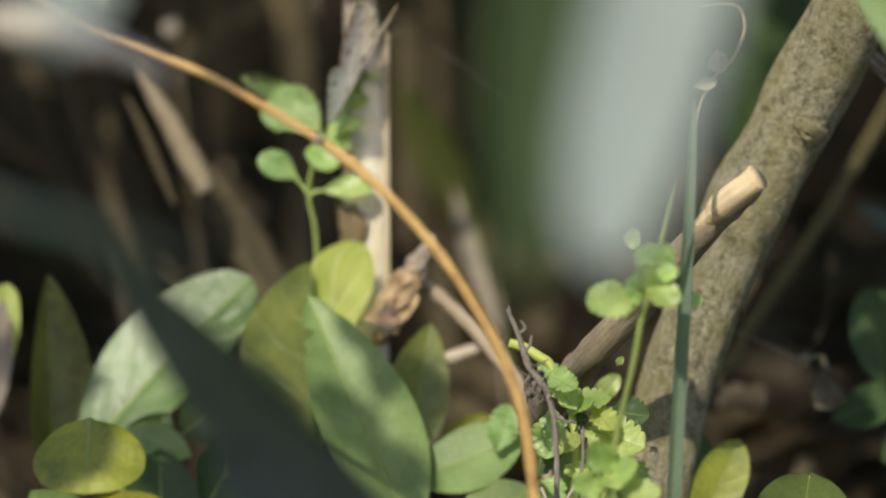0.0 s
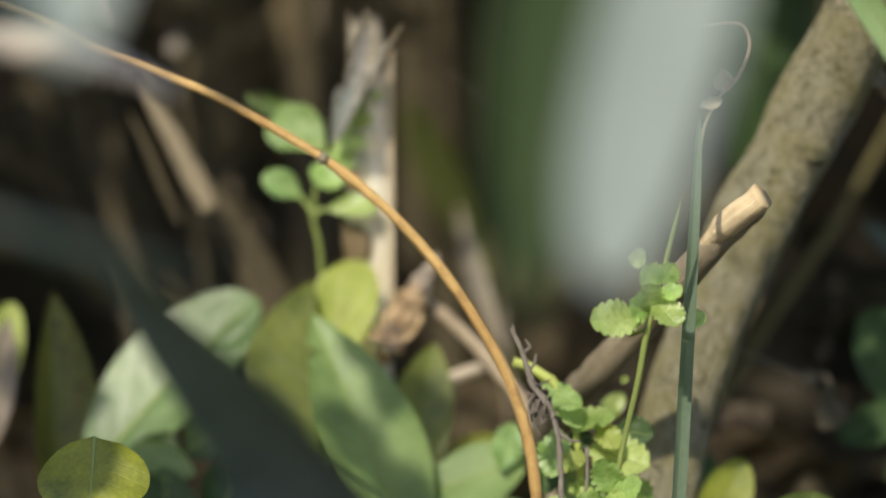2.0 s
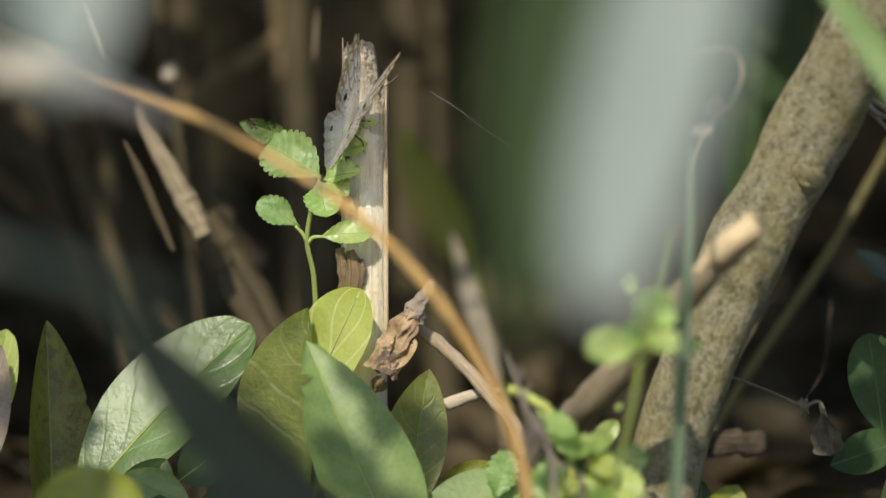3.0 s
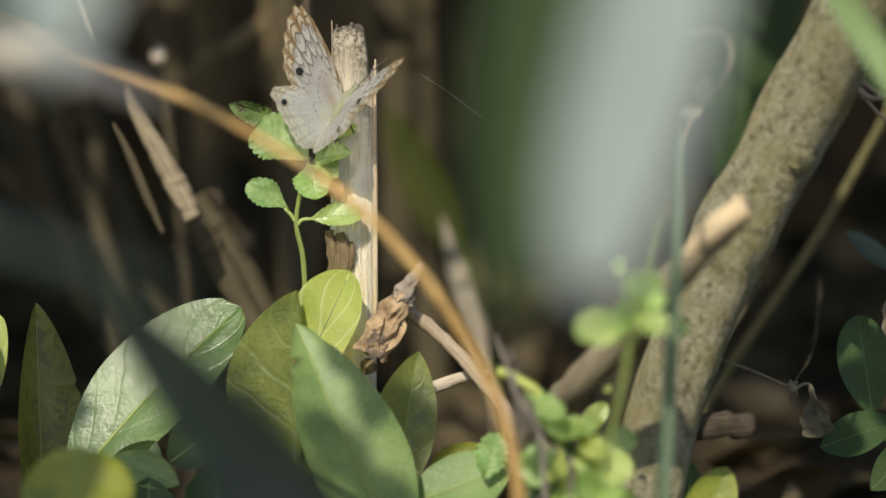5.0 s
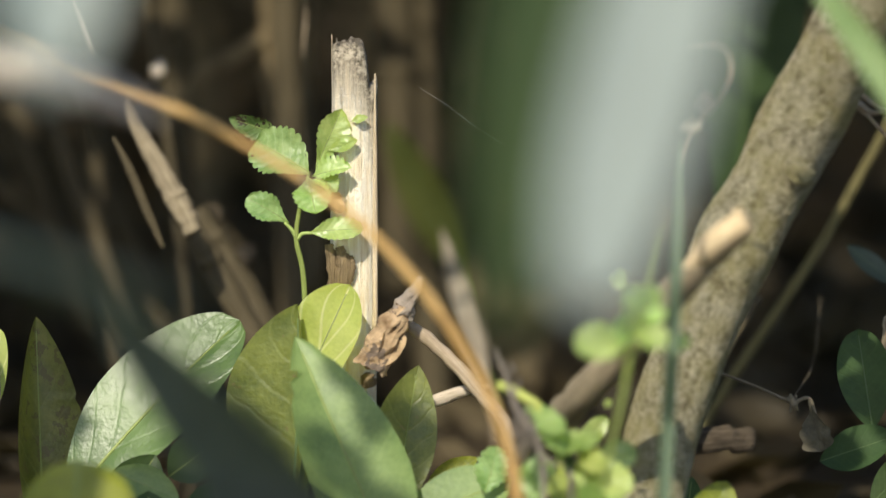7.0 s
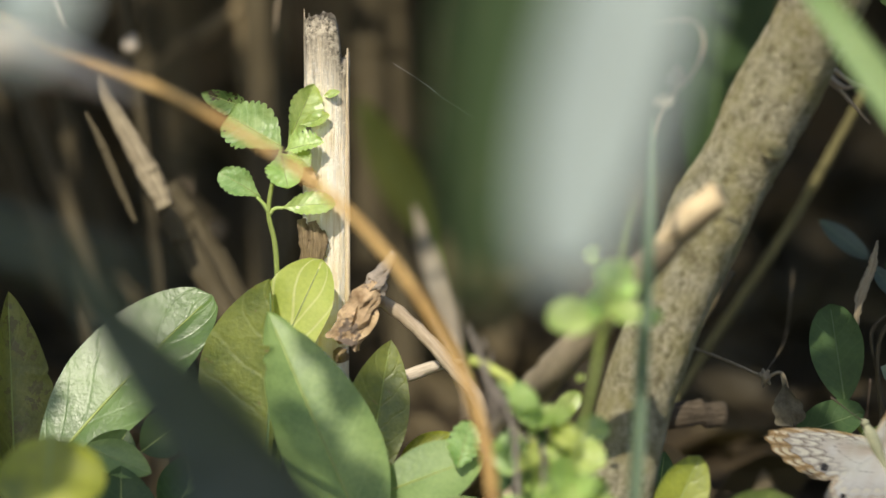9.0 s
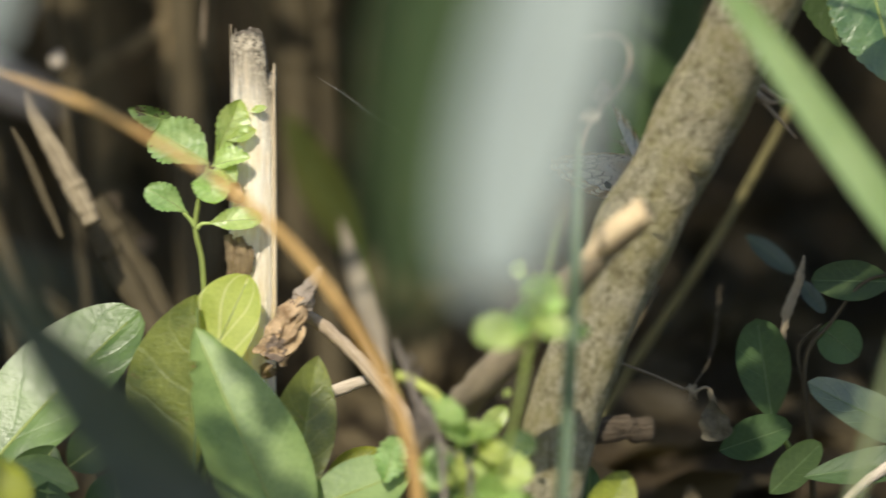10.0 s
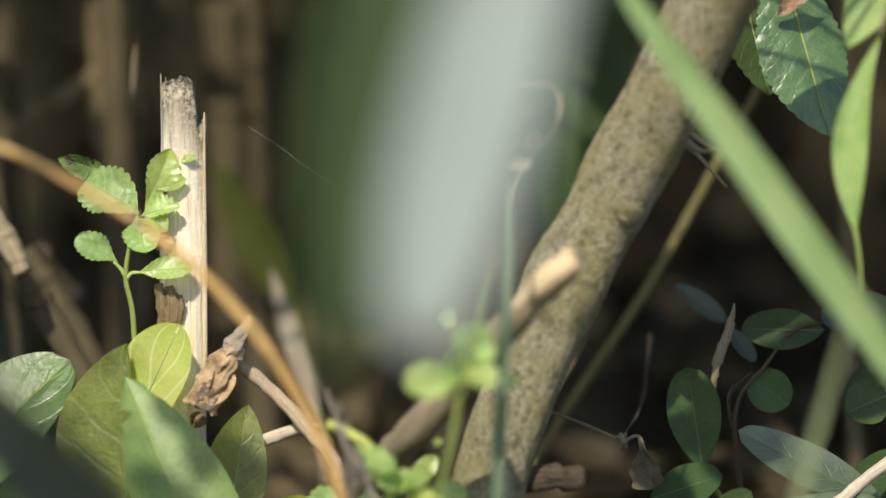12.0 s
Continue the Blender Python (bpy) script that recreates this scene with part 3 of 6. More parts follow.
# ---------- glossy shrub with the broad leaves ----------
def glossy_shrub():
    shrub = thing("broad_leaf_shrub", "low shrub with broad glossy green leaves in dappled sun", "shrub")
    root = (-0.0522, -0.0048, -0.0063)
    for tip in ((-0.0906, -0.0099, 0.0294), (-0.0556, -0.0089, 0.0365), (-0.0319, -0.0125, 0.0544), (-0.0133, -0.0417, 0.0190), (-0.1034, -0.0117, 0.0167), (-0.0091, -0.0208, 0.0240), (-0.0929, -0.1532, 0.0449)):
        mid = (Vector(root) + Vector(tip)) / 2 + Vector((0, 0.004, -0.008))
        stem_on(shrub, GREEN_STEM, (root, mid, tip), (0.00171, 0.00129, 0.00086), segments=8, steps=5)
    L = lambda *a, **k: leaf_on(shrub, *a, **{"rib": LEAF_RIB, **k})
    L(FOLDED_LEAF, (-0.1027, -0.0078, 0.0160), (-0.1048, -0.0031, 0.0779), 0.00914, facing=(0.45, -1, 0.15), cup=0.85, peak=0.45, bites=((0.66, 1, 0.012, 0.12),), nv=60, label="upright folded leaf with a bitten edge")
    L(BIG_LEAF, (-0.0970, -0.0162, 0.0318), (-0.0532, -0.0013, 0.0767), 0.01230, facing=(-0.2, -0.85, 0.5), cup=0.10, peak=0.53, bend=0.05, round_tip=0.2, wave=0.02, halves=(1.22, 0.95), quilt=0.012,
      label="broad glossy leaf with pale veins", nu=20, nv=44)
    L(DULL_LEAF, (-0.0408, -0.0165, 0.0239), (-0.0386, -0.0150, 0.0829), 0.01850, facing=(-0.35, -0.9, 0.3), cup=0.12, peak=0.58, halves=(1.0, 0.16), sway=0.02, nu=16, nv=36, quilt=0.01, rib=DIM_RIB, label="folded olive leaf lit at its tip")
    L(BRIGHT_LEAF, (-0.0431, -0.0125, 0.0485), (-0.0252, -0.0115, 0.0873), 0.00930, facing=(-0.1, -0.87, 0.46), cup=0.10, peak=0.72, round_tip=0.3, halves=(1.05, 0.85), nv=40, quilt=0.012, label="bright yellow-green young leaf")
    L(FRONT_LEAF, (-0.0118, -0.0500, 0.0182), (-0.0387, -0.0336, 0.0774), 0.01270, facing=(0.15, -1, 0.45), cup=0.3, peak=0.42, bend=0.05, sway=-0.015, nu=14, nv=70, wave=0.03, halves=(0.95, 1.05),
      bites=((0.865, -1, 0.012, 0.5), (0.80, -1, 0.02, 0.12), (0.9, 1, 0.03, 0.1)))
    L(DULL_LEAF, (-0.0137, -0.0245, 0.0303), (-0.0080, -0.0168, 0.0676), 0.00880, facing=(0.25, -1, 0.25), cup=0.2, peak=0.5, halves=(1.05, 0.85), sway=-0.01)
    L(FRONT_LEAF, (-0.0848, -0.0300, 0.0428), (-0.0680, -0.0320, 0.0362), 0.00480, facing=(0.1, -1, 0.5), cup=0.3)
    L(FRONT_LEAF, (-0.0636, -0.0300, 0.0298), (-0.0533, -0.0320, 0.0416), 0.00420, facing=(-0.1, -1, 0.5), cup=0.3)
    # leaf deep in the shrub, its shade painted by the dark material
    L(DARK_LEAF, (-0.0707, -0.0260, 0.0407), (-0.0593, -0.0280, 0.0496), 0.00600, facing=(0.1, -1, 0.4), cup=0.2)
    L(YELLOW_LEAF, (-0.0893, -0.1368, 0.0631), (-0.0902, -0.1500, 0.0468), 0.01360, facing=(-0.1, -1, 0.12), cup=-0.22, wave=0.03, peak=0.5, round_tip=0.2, neck=0.42, nu=14, label="rounded yellowing leaf")
    L(YELLOW_LEAF, (-0.0938, -0.1474, 0.0430), (-0.0711, -0.1592, 0.0451), 0.00643, facing=(0.1, -0.5, 0.9), cup=0.1, peak=0.5, round_tip=0.25)
    L(FRONT_LEAF, (-0.0132, -0.0407, 0.0316), (0.0151, -0.0446, 0.0430), 0.00900, facing=(0.1, -1, 0.8), cup=0.15, peak=0.55, round_tip=0.3, halves=(0.9, 1.1))
    L(FRONT_LEAF, (-0.0034, -0.0498, 0.0190), (0.0170, -0.0540, 0.0319), 0.00743, facing=(0.1, -1, 0.8), cup=0.15, peak=0.55)
    L(YELLOW_LEAF, (-0.0063, -0.0151, 0.0354), (0.0070, -0.0160, 0.0439), 0.00343, facing=(-0.3, -1, 0.5), cup=0.3, peak=0.5)
    # three low leaves in shade, darkened through their colour
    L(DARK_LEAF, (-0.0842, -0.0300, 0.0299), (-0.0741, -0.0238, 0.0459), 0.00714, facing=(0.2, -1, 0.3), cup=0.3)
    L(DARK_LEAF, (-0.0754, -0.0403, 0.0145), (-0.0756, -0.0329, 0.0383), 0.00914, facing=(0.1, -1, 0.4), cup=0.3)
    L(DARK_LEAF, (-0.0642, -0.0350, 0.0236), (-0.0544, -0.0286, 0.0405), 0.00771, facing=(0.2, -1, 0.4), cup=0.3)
    L(BIG_LEAF, (-0.0447, -0.0168, 0.0234), (-0.0384, -0.0103, 0.0555), 0.00657, facing=(-0.3, -1, 0.6), cup=0.2)
    L(BRIGHT_LEAF, (-0.1223, -0.0016, 0.0454), (-0.1152, 0.0045, 0.0746), 0.00571, facing=(0.1, -1, 0.3), cup=0.2, round_tip=0.2)
    L(GREY_DEAD, (-0.1207, -0.0068, 0.0376), (-0.1163, -0.0040, 0.0719), 0.00429, facing=(0.3, -1, 0.1), cup=0.3)
    L(FRONT_LEAF, (-0.0930, -0.0629, 0.0114), (-0.1068, -0.0659, 0.0332), 0.01000, facing=(0.1, -1, 0.6), cup=0.2)

    low = thing("seedling", "small seedling with rounded sunlit leaves at the trunk's foot", "seedling")
    base = (0.0632, -0.0340, 0.0019)
    for tip in ((0.0590, -0.0440, 0.0313), (0.0631, -0.0560, 0.0253), (0.0835, -0.0616, 0.0211)):
        stem_on(low, GREEN_STEM, (base, (Vector(base) + Vector(tip)) / 2 + Vector((0.002, 0, 0)), tip), (0.00114, 0.00086, 0.00057), segments=8, steps=4)
    L = lambda *a, **k: leaf_on(low, *a, rib=LEAF_RIB, **k)
    L(YELLOW_LEAF, (0.0546, -0.0460, 0.0366), (0.0573, -0.0420, 0.0503), 0.00300, facing=(0.2, -1, 0.4))
    L(YELLOW_LEAF, (0.0572, -0.0560, 0.0184), (0.0689, -0.0500, 0.0436), 0.00640, facing=(0.2, -1, 0.5), round_tip=0.3, peak=0.6)
    L(DARK_LEAF, (0.0576, -0.0279, 0.0166), (0.0608, -0.0225, 0.0402), 0.00514, facing=(0.2, -1, 0.3))
    L(FRONT_LEAF, (0.0828, -0.0817, 0.0218), (0.0852, -0.0889, 0.0419), 0.01200, facing=(0.0, -1, 0.6), round_tip=0.2)


# ---------- small toothed plants ----------
def stick_seedling():
    plant = thing("toothed_seedling", "small seedling with nibbled toothed leaves beside the stick", "seedling")
    stem_on(plant, HERB_STEM, ((-0.0348, -0.0092, 0.0553), (-0.0362, -0.0075, 0.0724), (-0.0372, -0.0062, 0.0895), (-0.0389, -0.0056, 0.0983), (-0.0378, -0.0048, 0.1066), (-0.0356, -0.0036, 0.1150)),
            (0.00080, 0.00074, 0.00069, 0.00063, 0.00057, 0.00037), segments=10)
    L = lambda *a, **k: leaf_on(plant, *a, **{"rib": LEAF_RIB, "teeth": 9, "tooth": 0.07, "cup": 0.3, "wave": 0.12, "twist": 0.5, "neck": 1.35, "nu": 14, "quilt": 0.05, **k})
    L(NIBBLED_LEAF, (-0.0357, -0.0036, 0.1149), (-0.0492, 0.0060, 0.1214), 0.00660, peak=0.5, facing=(-0.1, -1, 0.45), bend=0.05, round_tip=0.1, neck=0.9)
    L(BROWNED_LEAF, (-0.0424, 0.0080, 0.1226), (-0.0561, 0.0090, 0.1271), 0.00330, facing=(0.0, -1, -0.3), label="brown-edged nibbled leaf")
    L(MINT_LEAF, (-0.0340, -0.0026, 0.1159), (-0.0274, -0.0030, 0.1309), 0.00440, peak=0.66, facing=(0.3, -1, 0.35), bend=0.02, halves=(0.85, 1.0), twist=0.2)
    L(MINT_LEAF, (-0.0311, -0.0030, 0.1203), (-0.0234, -0.0050, 0.1232), 0.00200, facing=(0.2, -1, 0.5), peak=0.6)
    L(MINT_LEAF, (-0.0350, -0.0038, 0.1138), (-0.0249, -0.0075, 0.1166), 0.00330, facing=(0.2, -0.9, 0.5), bend=0.08, halves=(1.15, 0.6), tooth=0.2)
    L(NIBBLED_LEAF, (-0.0340, -0.0040, 0.1147), (-0.0285, -0.0085, 0.1104), 0.00300, facing=(0.2, -0.9, 0.4), bend=0.05, tooth=0.2)
    L(MINT_LEAF, (-0.0358, -0.0042, 0.1139), (-0.0339, -0.0100, 0.1052), 0.00470, facing=(-0.1, -1, 0.5), bend=0.12, round_tip=0.1, peak=0.6, label="young leaf with small brown bites")
    L(NIBBLED_LEAF, (-0.0408, -0.0055, 0.1022), (-0.0515, -0.0061, 0.1087), 0.00360, facing=(-0.1, -1, 0.5), bend=0.1, round_tip=0.15, peak=0.6)
    L(MINT_LEAF, (-0.0360, -0.0059, 0.0997), (-0.0220, -0.0072, 0.1008), 0.00320, facing=(0.1, -1, 0.5), bend=0.08, round_tip=0.2, peak=0.6)
    L(MINT_LEAF, (-0.0251, -0.0032, 0.1278), (-0.0208, -0.0040, 0.1289), 0.00110, facing=(0.1, -1, 0.5))
    L(DEAD_LEAF, (-0.0316, -0.0070, 0.1114), (-0.0274, -0.0070, 0.1048), 0.00230, facing=(0.2, -1, 0.3), wave=0.3, label="withered brown leaf scrap")
    stem_on(plant, GREEN_STEM, ((-0.0391, -0.0055, 0.0988), (-0.0402, -0.0057, 0.1007), (-0.0419, -0.0058, 0.1024)), (0.00057, 0.00043), name="petiole", segments=6, steps=4)
    stem_on(plant, GREEN_STEM, ((-0.0386, -0.0056, 0.0981), (-0.0373, -0.0058, 0.0995), (-0.0348, -0.0062, 0.0997)), (0.00057, 0.00043), name="petiole", segments=6, steps=4)


def sprig():
    plant = thing("mint_sprig", "tall thin sprig with small bright toothed leaves", "herb")
    stem_on(plant, HERB_STEM, ((0.0292, -0.1630, 0.0345), (0.0320, -0.1620, 0.0446), (0.0347, -0.1610, 0.0506), (0.0363, -0.1600, 0.0606), (0.0383, -0.1590, 0.0700), (0.0407, -0.1580, 0.0803), (0.0426, -0.1570, 0.0907), (0.0442, -0.1560, 0.0967), (0.0462, -0.1550, 0.1040), (0.0477, -0.1540, 0.1100), (0.0494, -0.1530, 0.1166), (0.0509, -0.1520, 0.1222)),
            (0.00086, 0.00086, 0.00079, 0.00069, 0.00069, 0.00076, 0.00086, 0.00080, 0.00062, 0.00060, 0.00050, 0.00012), segments=10)
    L = lambda *a, **k: leaf_on(plant, MINT_LEAF, *a, **{"rib": MINT_RIB, "teeth": 7, "tooth": 0.11, "wave": 0.09, "twist": 0.4, "neck": 0.9, "cup": 0.2, "round_tip": 0.12, "quilt": 0.06, "nu": 14, **k})
    L((0.0423, -0.1570, 0.0945), (0.0291, -0.1620, 0.0953), 0.00460, facing=(0, -1, 0.5), halves=(0.95, 1.0))
    L((0.0433, -0.1570, 0.0959), (0.0386, -0.1640, 0.1002), 0.00333, facing=(-0.1, -1, 0.4), tooth=0.2)
    L((0.0435, -0.1570, 0.0962), (0.0434, -0.1630, 0.1044), 0.00322, facing=(0.1, -1, 0.3), tooth=0.16)
    L((0.0459, -0.1560, 0.1028), (0.0418, -0.1600, 0.1077), 0.00311, facing=(-0.1, -1, 0.4), peak=0.6, tooth=0.16)
    L((0.0462, -0.1560, 0.1033), (0.0493, -0.1600, 0.1085), 0.00264, facing=(0.2, -1, 0.3), tooth=0.16)
    L((0.0446, -0.1560, 0.1001), (0.0498, -0.1640, 0.0940), 0.00379, facing=(0.2, -1, 0.4), peak=0.6)
    L((0.0462, -0.1560, 0.1021), (0.0507, -0.1600, 0.1007), 0.00276, facing=(0.2, -1, 0.4))
    L((0.0522, -0.1300, 0.0910), (0.0574, -0.1320, 0.0906), 0.00230, facing=(0, -1, 0.4))
    L((0.0390, -0.1050, 0.1021), (0.0431, -0.1030, 0.1016), 0.00253, facing=(0, -1, 0.2))
    L((0.0347, -0.1600, 0.0528), (0.0319, -0.1660, 0.0628), 0.00368, facing=(-0.1, -1, 0.35), tooth=0.16)
    L((0.0347, -0.1600, 0.0524), (0.0416, -0.1670, 0.0570), 0.00322, facing=(0.1, -1, 0.5), tooth=0.16)
    L((0.0345, -0.1600, 0.0538), (0.0365, -0.1680, 0.0509), 0.00287, facing=(0.1, -1, 0.6), tooth=0.16)
    L((0.0342, -0.1600, 0.0501), (0.0258, -0.1650, 0.0521), 0.00311, facing=(-0.1, -1, 0.4))
    L((0.0366, -0.1600, 0.0504), (0.0469, -0.1660, 0.0492), 0.00311, facing=(0.05, -1, 0.5))
    stem_on(plant, HERB_STEM, ((0.0383, -0.1570, 0.0907), (0.0419, -0.1570, 0.0921), (0.0427, -0.1570, 0.0932)), (0.00040, 0.00050), name="petiole", segments=6, steps=4)

    bush = thing("low_herb", "low herb with yellow-green toothed leaves among dead twigs", "herb")
    stem_on(bush, YELLOW_STEM, ((0.0253, -0.1120, 0.0199), (0.0267, -0.1080, 0.0359), (0.0276, -0.1050, 0.0480), (0.0262, -0.1020, 0.0600), (0.0216, -0.1000, 0.0697), (0.0189, -0.0990, 0.0718), (0.0149, -0.0980, 0.0741), (0.0113, -0.0980, 0.0752)), (0.00115, 0.00105, 0.00095, 0.00100, 0.00125, 0.00135, 0.00135, 0.00125), segments=9)
    L = lambda m, *a, **k: leaf_on(bush, m, *a, **{"rib": LEAF_RIB, "teeth": 7, "tooth": 0.13, "wave": 0.14, "twist": 0.4, "neck": 0.9, "cup": 0.2, "round_tip": 0.25, "quilt": 0.05, "nu": 14, **k})
    L(HERB_LEAF, (0.0182, -0.0990, 0.0707), (0.0275, -0.1080, 0.0604), 0.00400, facing=(0.1, -1, 0.5), halves=(1.15, 0.7))
    L(HERB_LEAF, (0.0237, -0.1000, 0.0604), (0.0363, -0.1080, 0.0632), 0.00330, facing=(0, -1, 0.6), halves=(1.0, 0.9))
    # herb leaf in shade, coloured dark for it
    L(DARK_LEAF, (0.0359, -0.0960, 0.0583), (0.0455, -0.0990, 0.0573), 0.00400, facing=(0, -1, 0.4))
    L(PALE_HERB, (0.0292, -0.1030, 0.0553), (0.0442, -0.1100, 0.0513), 0.00570, facing=(0, -1, 0.7), label="pale yellow-green leaf")
    L(HERB_LEAF, (0.0221, -0.1010, 0.0598), (0.0204, -0.1090, 0.0484), 0.00430, facing=(-0.2, -1, 0.4))
    # a shadow between the leaves, put in as a dark leaf
    L(DARK_LEAF, (0.0243, -0.1020, 0.0564), (0.0306, -0.1040, 0.0576), 0.00250, facing=(0, -1, 0.3))
    L(HERB_LEAF, (0.0254, -0.1020, 0.0593), (0.0321, -0.1120, 0.0630), 0.00230, facing=(0, -1, 0.6))
    L(FRONT_LEAF, (0.0280, -0.0900, 0.0496), (0.0260, -0.0940, 0.0346), 0.00430, facing=(0.1, -1, 0.4), teeth=0)
    L(FRONT_LEAF, (0.0335, -0.0940, 0.0461), (0.0403, -0.0980, 0.0342), 0.00400, facing=(0.1, -1, 0.4), teeth=0)
    L(MINT_LEAF, (0.0323, -0.0567, 0.0538), (0.0390, -0.0572, 0.0609), 0.00270, facing=(0.0, -1, 0.2), teeth=0)
    L(MINT_LEAF, (0.0377, -0.0859, 0.0679), (0.0393, -0.0874, 0.0702), 0.00100, facing=(0.0, -1, 0.2), teeth=0)
    L(HERB_LEAF, (0.0202, -0.1040, 0.0687), (0.0277, -0.1120, 0.0661), 0.00300, facing=(0.1, -1, 0.5))
    L(PALE_HERB, (0.0319, -0.1040, 0.0603), (0.0366, -0.1130, 0.0560), 0.00330, facing=(0.1, -1, 0.6))
    L(PALE_HERB, (0.0216, -0.1060, 0.0509), (0.0291, -0.1130, 0.0535), 0.00290, facing=(0.0, -1, 0.6))
    L(HERB_LEAF, (0.0396, -0.1000, 0.0471), (0.0430, -0.1060, 0.0398), 0.00400, facing=(0.2, -1, 0.5))
    L(PALE_HERB, (0.0292, -0.1060, 0.0384), (0.0339, -0.1130, 0.0333), 0.00400, facing=(0.0, -1, 0.6))
    L(PALE_HERB, (0.0251, -0.1040, 0.0464), (0.0300, -0.1120, 0.0441), 0.00270, facing=(0.1, -1, 0.7))
    L(HERB_LEAF, (0.0237, -0.1060, 0.0439), (0.0188, -0.1130, 0.0373), 0.00400, facing=(-0.2, -1, 0.5))
    L(DARK_LEAF, (0.0197, -0.0940, 0.0524), (0.0186, -0.0960, 0.0422), 0.00380, facing=(0.1, -1, 0.4))
    L(NIBBLED_LEAF, (0.0086, -0.0488, 0.0403), (0.0118, -0.0471, 0.0520), 0.00400, facing=(-0.1, -1, 0.3), label="mottled spotted leaf")

    twig = thing("dead_twig", "dark grey dead twig with crumbling debris", "twig")
    stem_on(twig, GREY_TWIG, ((0.0230, -0.1250, 0.0278), (0.0229, -0.1240, 0.0387), (0.0226, -0.1220, 0.0543), (0.0216, -0.1210, 0.0628), (0.0192, -0.1200, 0.0685), (0.0163, -0.1195, 0.0723), (0.0148, -0.1190, 0.0763), (0.0127, -0.1185, 0.0826), (0.0107, -0.1180, 0.0867)),
            (0.00080, 0.00076, 0.00072, 0.00074, 0.00086, 0.00090, 0.00074, 0.00064, 0.00040), segments=9, rough=0.5)
    for a, b, c in (((0.0167, -0.1190, 0.0711), (0.0151, -0.1180, 0.0681), (0.0159, -0.1170, 0.0638)), ((0.0178, -0.1195, 0.0698), (0.0162, -0.1185, 0.0641), (0.0181, -0.1180, 0.0598)),
                    ((0.0140, -0.1180, 0.0568), (0.0159, -0.1185, 0.0508), (0.0178, -0.1190, 0.0473)), ((0.0291, -0.1220, 0.0580), (0.0290, -0.1225, 0.0502), (0.0284, -0.1230, 0.0471)),
                    ((0.0284, -0.1230, 0.0471), (0.0257, -0.1235, 0.0419), (0.0230, -0.1240, 0.0390)), ((0.0190, -0.1220, 0.0436), (0.0203, -0.1230, 0.0410), (0.0224, -0.1240, 0.0387)),
                    ((0.0148, -0.1190, 0.0763), (0.0162, -0.1185, 0.0779), (0.0167, -0.1180, 0.0803)), ((0.0127, -0.1185, 0.0826), (0.0115, -0.1180, 0.0847), (0.0112, -0.1180, 0.0875)),
                    ((0.0134, -0.1185, 0.0807), (0.0151, -0.1180, 0.0820), (0.0140, -0.1180, 0.0840)), ((0.0216, -0.1210, 0.0628), (0.0241, -0.1220, 0.0602), (0.0276, -0.1225, 0.0595))):
        part("side_twig", tube((a, b, c), (0.00050, 0.00045, 0.00028), 6, 4, 0.4), PALE_TWIG if a[2] < 0.055 else GREY_TWIG, twig)
    rng = random.Random(4)
    bm = bmesh.new()
    for k in range(48):
        q = Vector((0.0177, -0.1190, 0.0666)) + Vector((rng.gauss(0, 0.0016), rng.gauss(0, 0.0016), rng.gauss(0, 0.0026)))
        w = Vector((rng.gauss(0, 1), rng.gauss(0, 1), rng.gauss(0, 1))).normalized() * rng.uniform(0.001, 0.0032)
        tube((q - w, q + Vector((0.0004, 0, 0.0003)), q + w), (0.0001, rng.uniform(0.0002, 0.0005), 0.0001), 5, 2, 0.3, bm)
    tagged(part("debris", bm, GREY_TWIG, twig, "dark crumbling bark debris"), kind="stuff")


